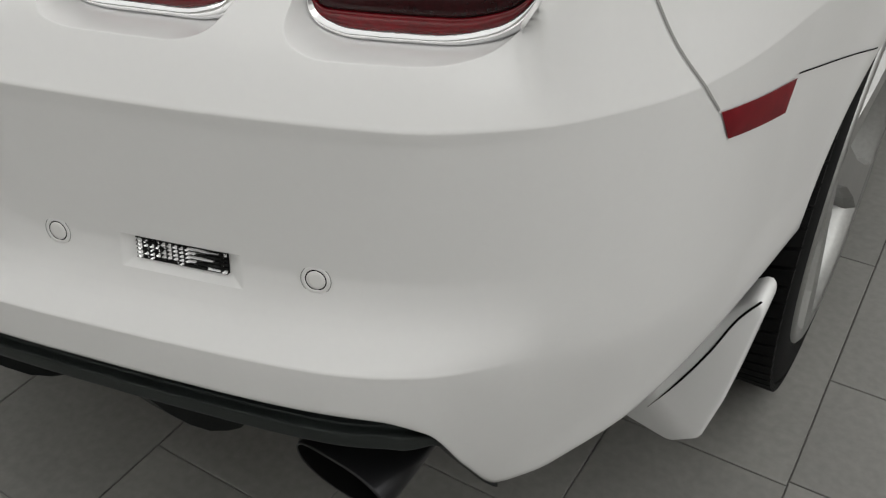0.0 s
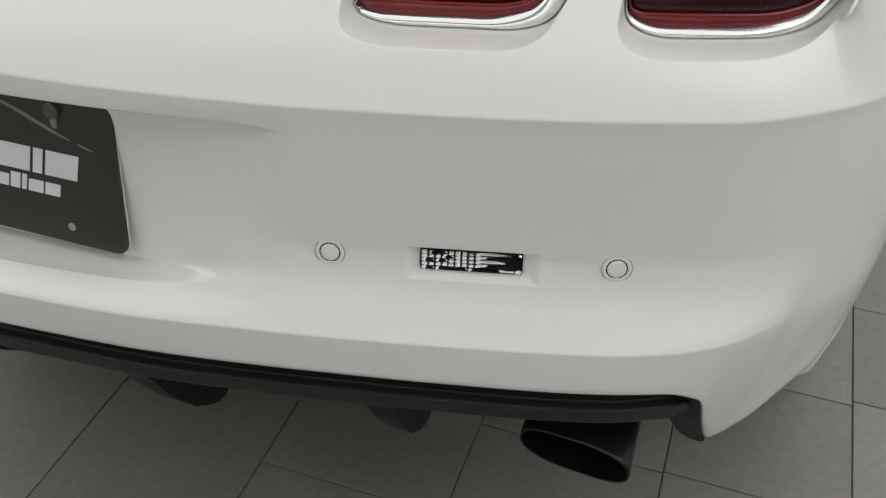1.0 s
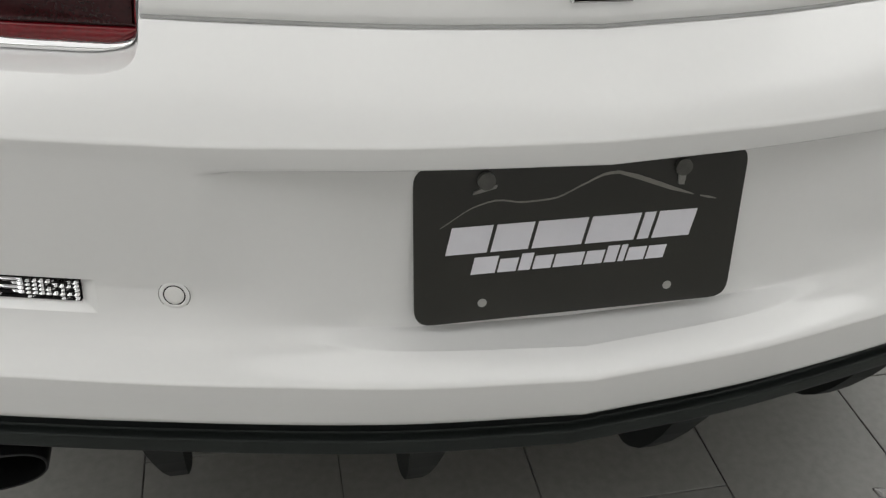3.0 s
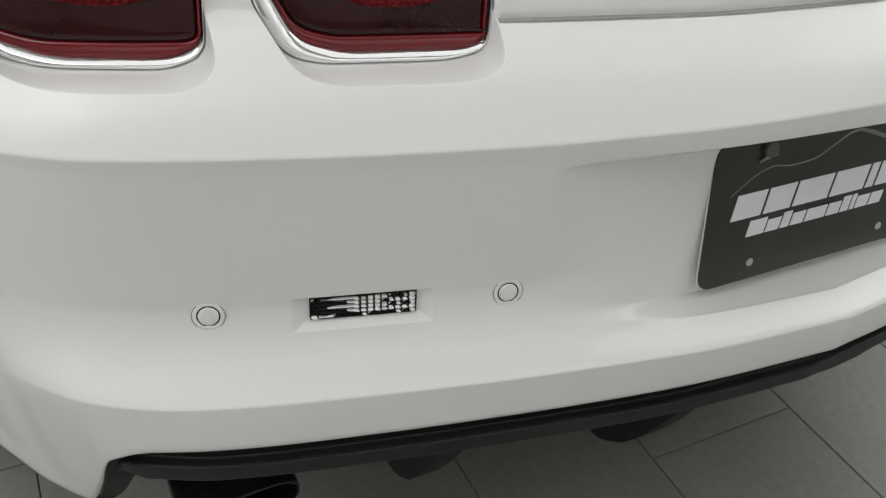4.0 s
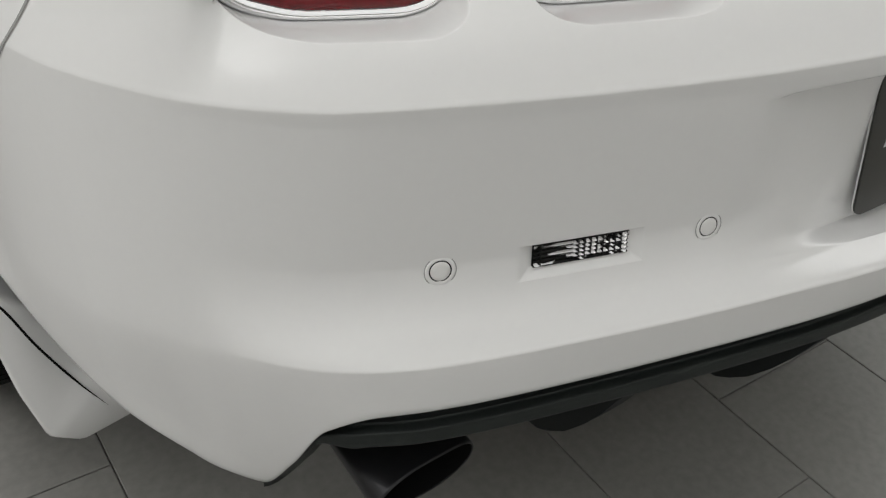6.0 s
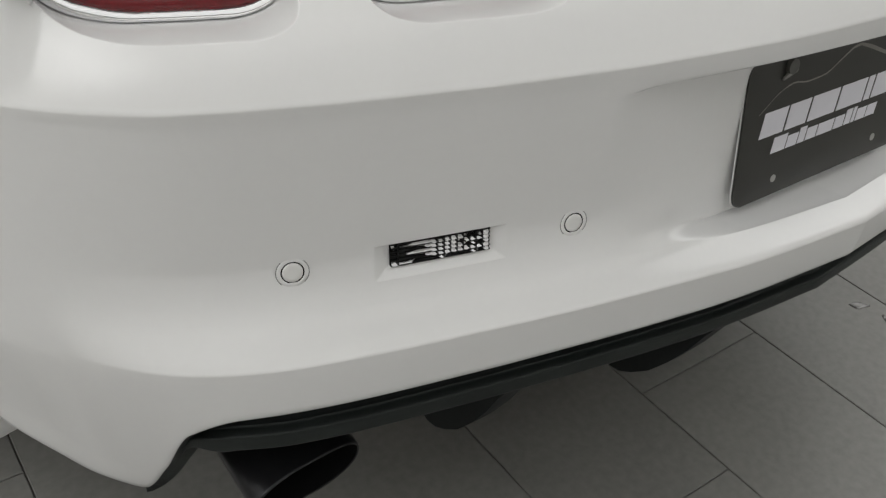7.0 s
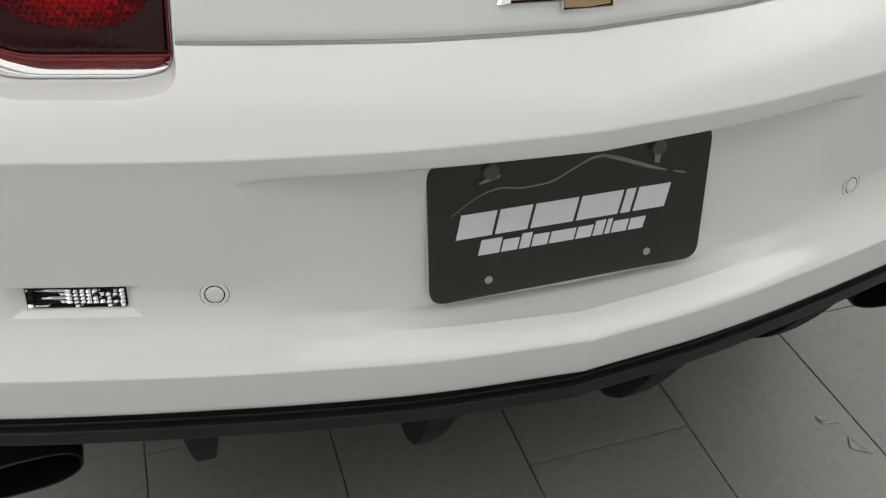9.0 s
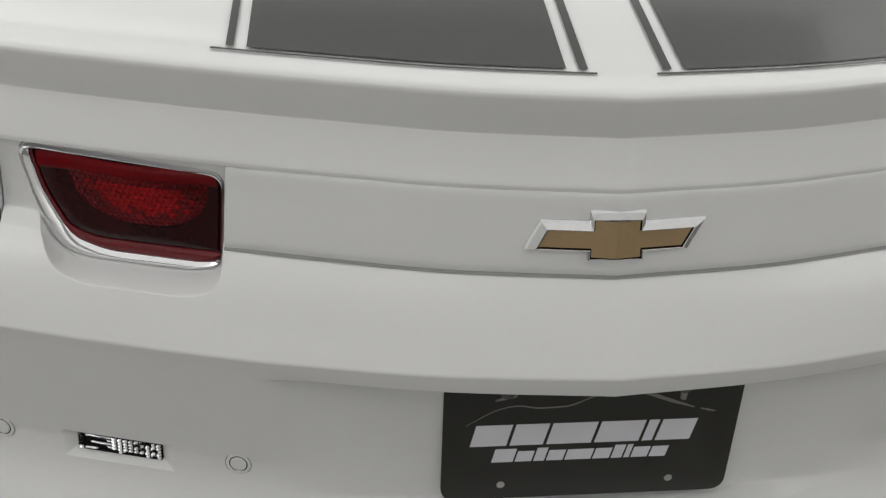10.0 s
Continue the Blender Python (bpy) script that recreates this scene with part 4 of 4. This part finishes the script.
for sg in (1, -1):
    pick = (ys >= .74) & (ys <= 1.52)
    Q = []
    for t in np.linspace(.60, 1.0, 12):
        xx = t / .7 * .58 if t < .7 else .58 + (t - .7) / .3 * .27
        zz = roof[pick] - .02 * (t / .7) ** 2 if t < .7 else (roof[pick] - .02) * (1 - (t - .7) / .3) + .96 * (t - .7) / .3
        Q.append(np.stack([np.full(pick.sum(), sg * xx), ys[pick], zz + .006], 1))
    Q = np.array(Q)
    f = grid_faces(Q.shape[0], Q.shape[1])
    mesh_ob("sail_panel", Q.reshape(-1, 3), f if sg > 0 else f[:, ::-1], PAINT, car, "white rear roof pillar")
# unseen underbody blocks light; its paler grey bounces some onto the floor
UNDERBODY = material("underbody_bounce_metal", (0.16, 0.16, 0.155), 0.6, vary=0.3, bump=0.3)
bm = bmesh.new()
box(bm, (-.50, .22, .34), (.50, 4.5, .46))
box(bm, (-.40, .75, .28), (.40, 4.2, .35))
part("underbody", bm, UNDERBODY, car, "grey metal underbody, unseen, kept pale to bounce light")
for y in (AXLE_Y, front_y):
    bm = bmesh.new()
    box(bm, (-.80, y - .36, .735), (.80, y + .36, .77))
    box(bm, (-.62, y - .40, .40), (.62, y + .40, .76))
    part("wheel_arch_liner", bm, BLACK_PLASTIC, car, "black wheel arch liner")
for wheel in [o for o in car.children if o.name.startswith("rear_wheel")]:
    twin = copy_thing(wheel, Matrix.Translation((0, front_y - AXLE_Y, 0)) @ wheel.matrix_basis)
    twin.name = "front_wheel"

# ---- number plate: dealer's blank with a plain block sign ----
PLATE = material("plate_black", (0.015, 0.0145, 0.011), 0.42, coat=0.3, vary=0.1, scale=20)
PLATE_WHITE = material("plate_print", (0.72, 0.71, 0.76), 0.5, vary=0.04, scale=60)
PLATE_GREY = material("plate_grey_print", (0.22, 0.21, 0.19), 0.5, vary=0.2, scale=60)
SCREW_CAP = material("screw_cap", (0.085, 0.084, 0.075), 0.35, vary=0.4, scale=80)
CAP_TAB = material("cap_tab", (0.24, 0.235, 0.22), 0.3, vary=0.3, scale=90)
SCREW = material("screw_head", (0.5, 0.5, 0.48), 0.35, metal=0.7)
lean = math.atan(.17)
plate_pose = Matrix.Translation((0, .0105, .6518)) @ Matrix.Rotation(math.pi / 2 - lean, 4, "X")


def plate_mesh(name, outlines, thick, up, mat, parent, label="", smooth_=False):
    bm = bmesh.new()
    for o in outlines:
        lo = [bm.verts.new((x, z, up)) for x, z in o]
        hi = [bm.verts.new((x, z, up + thick)) for x, z in o]
        bm.faces.new(hi)
        bm.faces.new(lo[::-1])
        for i in range(len(o)):
            bm.faces.new((lo[i], lo[(i + 1) % len(o)], hi[(i + 1) % len(o)], hi[i]))
    ob = part(name, bm, mat, parent, label)
    for vert in ob.data.vertices:
        vert.co = plate_pose @ vert.co
    return ob


plate = plate_mesh("number_plate", [rounded([(-.1512, -.0740), (.1512, -.0740), (.1512, .0790), (-.1512, .0790)], .017, 6)], .0022, 0, PLATE, car, "black dealer plate with a pale block sign and ridge line")


plate_mesh("plate_backing", [rounded([(-.1520, -.0748), (.1520, -.0748), (.1520, .0790), (-.1520, .0790)], .017, 6)], .0012, -.0014, SENSOR, plate, "pale edge of the plate's backing")


def slant(x0, x1, z0, z1, k=.22):
    return [(x0 + k * (z0 - z0), z0), (x1, z0), (x1 + k * (z1 - z0), z1), (x0 + k * (z1 - z0), z1)]


marks = []
x = -.1235
for wd in (.037, .034, .046, .046, .0105, .036):
    marks.append(slant(x, x + wd, -.0045, .0215))
    x += wd + .0035
for mark in marks:
    plate_mesh("sign_bar", [mark], .0005, .0022, PLATE_WHITE, plate, "pale block of the upper sign")
marks = []
x = -.1005
for wd, hgt in ((.022, .0165), (.017, .013), (.011, .0165), (.017, .013), (.027, .013), (.017, .013), (.011, .0165), (.0055, .0165), (.017, .013), (.017, .013)):
    marks.append(slant(x, x + wd, -.0255, -.0255 + hgt))
    x += wd + .0022
for mark in marks:
    plate_mesh("sign_bar", [mark], .0005, .0022, PLATE_WHITE, plate, "pale block of the lower sign")


def ridge(pts, widths):
    out = []
    up = [(x, z + w / 2) for (x, z), w in zip(pts, widths)]
    dn = [(x, z - w / 2) for (x, z), w in zip(pts, widths)]
    return up + dn[::-1]


curve_x = np.linspace(-.128, .03, 24)
curve_z = pchip([-.128, -.095, -.078, -.055, -.03, .0, .02, .03], [.022, .041, .0445, .041, .042, .054, .062, .0625], curve_x)
plate_mesh("ridge_line", [ridge(list(zip(curve_x, curve_z)), np.interp(curve_x, [-.128, -.08, 0, .03], [.0006, .0014, .0016, .003]))], .0004, .0022, PLATE_GREY, plate, "thin grey ridge line")
plate_mesh("ridge_line", [ridge([(.03, .0625), (.05, .056), (.08, .044), (.103, .036)], [.003, .0045, .004, .001]), ridge([(.110, .034), (.118, .032), (.126, .030)], [.001, .0022, .0008])], .0004, .0022, PLATE_GREY, plate, "thin grey ridge line")
for x in (-.089, .089):
    plate_mesh("plate_hole", [[(x + .0042 * math.cos(a), -.0555 + .0042 * math.sin(a)) for a in (2 * math.pi * k / 20 for k in range(20))]], .0005, .0022, SCREW, plate, "small pale hole showing the bumper")
    cap = plate_mesh("plate_screw", [[(x + .0078 * math.cos(a), .064 + .0078 * math.sin(a)) for a in (2 * math.pi * k / 14 for k in range(14))]], .0045, .0022, SCREW_CAP, plate, "cloudy grey plastic screw cap")
    tab = [(x - .0115, .0520), (x + .0085, .0565), (x + .0100, .0590), (x - .0020, .0580), (x - .0105, .0545)] if x < 0 else [(x - .0025, .0475), (x + .0025, .0470), (x + .0040, .0590), (x - .0035, .0590)]
    plate_mesh("cap_tab", [tab], .0025, .0024, CAP_TAB, cap, "pale torn tab of the cap")

# ---- floor ----
bm = bmesh.new()
box(bm, (-5, -5, -0.1), (5, 6, -0.0035))
floor = tagged(part("floor", bm, GROUT), "grey porcelain tile floor with thin darker joints", "floor", kind="structure")
EDGES = [-5 + 0.0] + [round(.10 - .295 * k, 4) for k in range(17, 0, -1)] + [.10, .395, .685, .955] + [round(.955 + .295 * k, 4) for k in range(1, 14)] + [5.0]
STEP = .597
FIRST = {-1.08: [.567], -.785: [.20], -.49: [.395], -.195: [.016], .10: [.202], .395: [.385], .685: [.388, .622], .955: [.632, .872]}
tile_meshes = {}


def tile_mesh(w, l):
    key = (round(w, 4), round(l, 4))
    if key not in tile_meshes:
        g, c = .0010, .0010
        xs_, ys_ = (g, w - g), (g, l - g)
        v = [(xs_[0], ys_[0], -.0035), (xs_[1], ys_[0], -.0035), (xs_[1], ys_[1], -.0035), (xs_[0], ys_[1], -.0035)]
        v += [(xs_[0], ys_[0], -.001), (xs_[1], ys_[0], -.001), (xs_[1], ys_[1], -.001), (xs_[0], ys_[1], -.001)]
        v += [(xs_[0] + c, ys_[0] + c, 0), (xs_[1] - c, ys_[0] + c, 0), (xs_[1] - c, ys_[1] - c, 0), (xs_[0] + c, ys_[1] - c, 0)]
        f = [(8, 9, 10, 11)] + [(a + i, a + (i + 1) % 4, a + 4 + (i + 1) % 4, a + 4 + i) for a in (0, 4) for i in range(4)]
        me = bpy.data.meshes.new("tile")
        me.from_pydata(v, [], f)
        me.materials.append(TILE)
        tile_meshes[key] = (me, v, f)
    return tile_meshes[key]


far_v, far_f = [], []
for k, (x0, x1) in enumerate(zip(EDGES[:-1], EDGES[1:])):
    if x1 - x0 < .02:
        continue
    cuts = FIRST.get(x0)
    if cuts is None:
        cuts = [(.016 + .19 * (k % 3)) % STEP]
    cuts = sorted(cuts)
    while cuts[0] > -5:
        cuts.insert(0, cuts[0] - STEP)
    while cuts[-1] < 6:
        cuts.append(cuts[-1] + STEP)
    cuts = [max(-5, min(6, c)) for c in cuts]
    for y0, y1 in zip(cuts[:-1], cuts[1:]):
        if y1 - y0 < .02:
            continue
        me, v, f = tile_mesh(x1 - x0, y1 - y0)
        if abs((x0 + x1) / 2) < 2.2 and -2.2 < y0 and y1 < 3.0:
            t = new("tile", me)
            t.location = (x0, y0, 0)
            t.parent = floor
        else:
            b0 = len(far_v)
            far_v += [(a + x0, b + y0, c) for a, b, c in v]
            far_f += [tuple(b0 + i for i in q) for q in f]
tagged(mesh_ob("tile_field", far_v, far_f, TILE, floor, smooth=False), kind="stuff")

# scuffed scraps on the tiles
SCRAP = material("scrap", (0.17, 0.165, 0.155), 0.16, coat=0.6, vary=0.3, scale=60, bump=0.5, bump_scale=300)
for pts in ([(.619, .158), (.630, .158), (.643, .153), (.656, .130), (.640, .135), (.622, .138)], [(.649, .106), (.656, .096), (.662, .080), (.668, .058), (.655, .064), (.634, .079), (.640, .092)]):
    o = resample(rounded(pts, .004, 3), 28)
    bm = bmesh.new()
    random.seed(len(far_v) % 7)
    ring0 = [bm.verts.new((x, y, .0003)) for x, y in o]
    ring1 = [bm.verts.new((x, y, .0016 + random.uniform(0, .002))) for x, y in inset(o, .0018)]
    ring2 = [bm.verts.new((x, y, .0008 + random.uniform(0, .0006))) for x, y in inset(o, .005)]
    for r0, r1 in ((ring0, ring1), (ring1, ring2)):
        for i in range(28):
            bm.faces.new((r0[i], r0[(i + 1) % 28], r1[(i + 1) % 28], r1[i]))
    bm.faces.new(ring2)
    tagged(part("scrap", bm, SCRAP, None, smooth=True), "small curled dark scrap lying on grey tile", "scrap", group="scraps on the floor")

# ---- room ----
for nm, lo, hi in (("wall_south", (-5.2, -5.2, -0.1), (5.2, -5, 3.3)), ("wall_north", (-5.2, 6, -0.1), (5.2, 6.2, 3.3)), ("wall_west", (-5.2, -5, -0.1), (-5, 6, 3.3)), ("wall_east", (5, -5, -0.1), (5.2, 6, 3.3))):
    bm = bmesh.new()
    box(bm, lo, hi)
    tagged(part(nm, bm, WALL), "plain pale painted showroom wall", "wall", kind="structure")
bm = bmesh.new()
box(bm, (-5.2, -5.2, 3.3), (5.2, 6.2, 3.4))
tagged(part("ceiling", bm, CEILING), "plain white showroom ceiling", "ceiling", kind="structure")
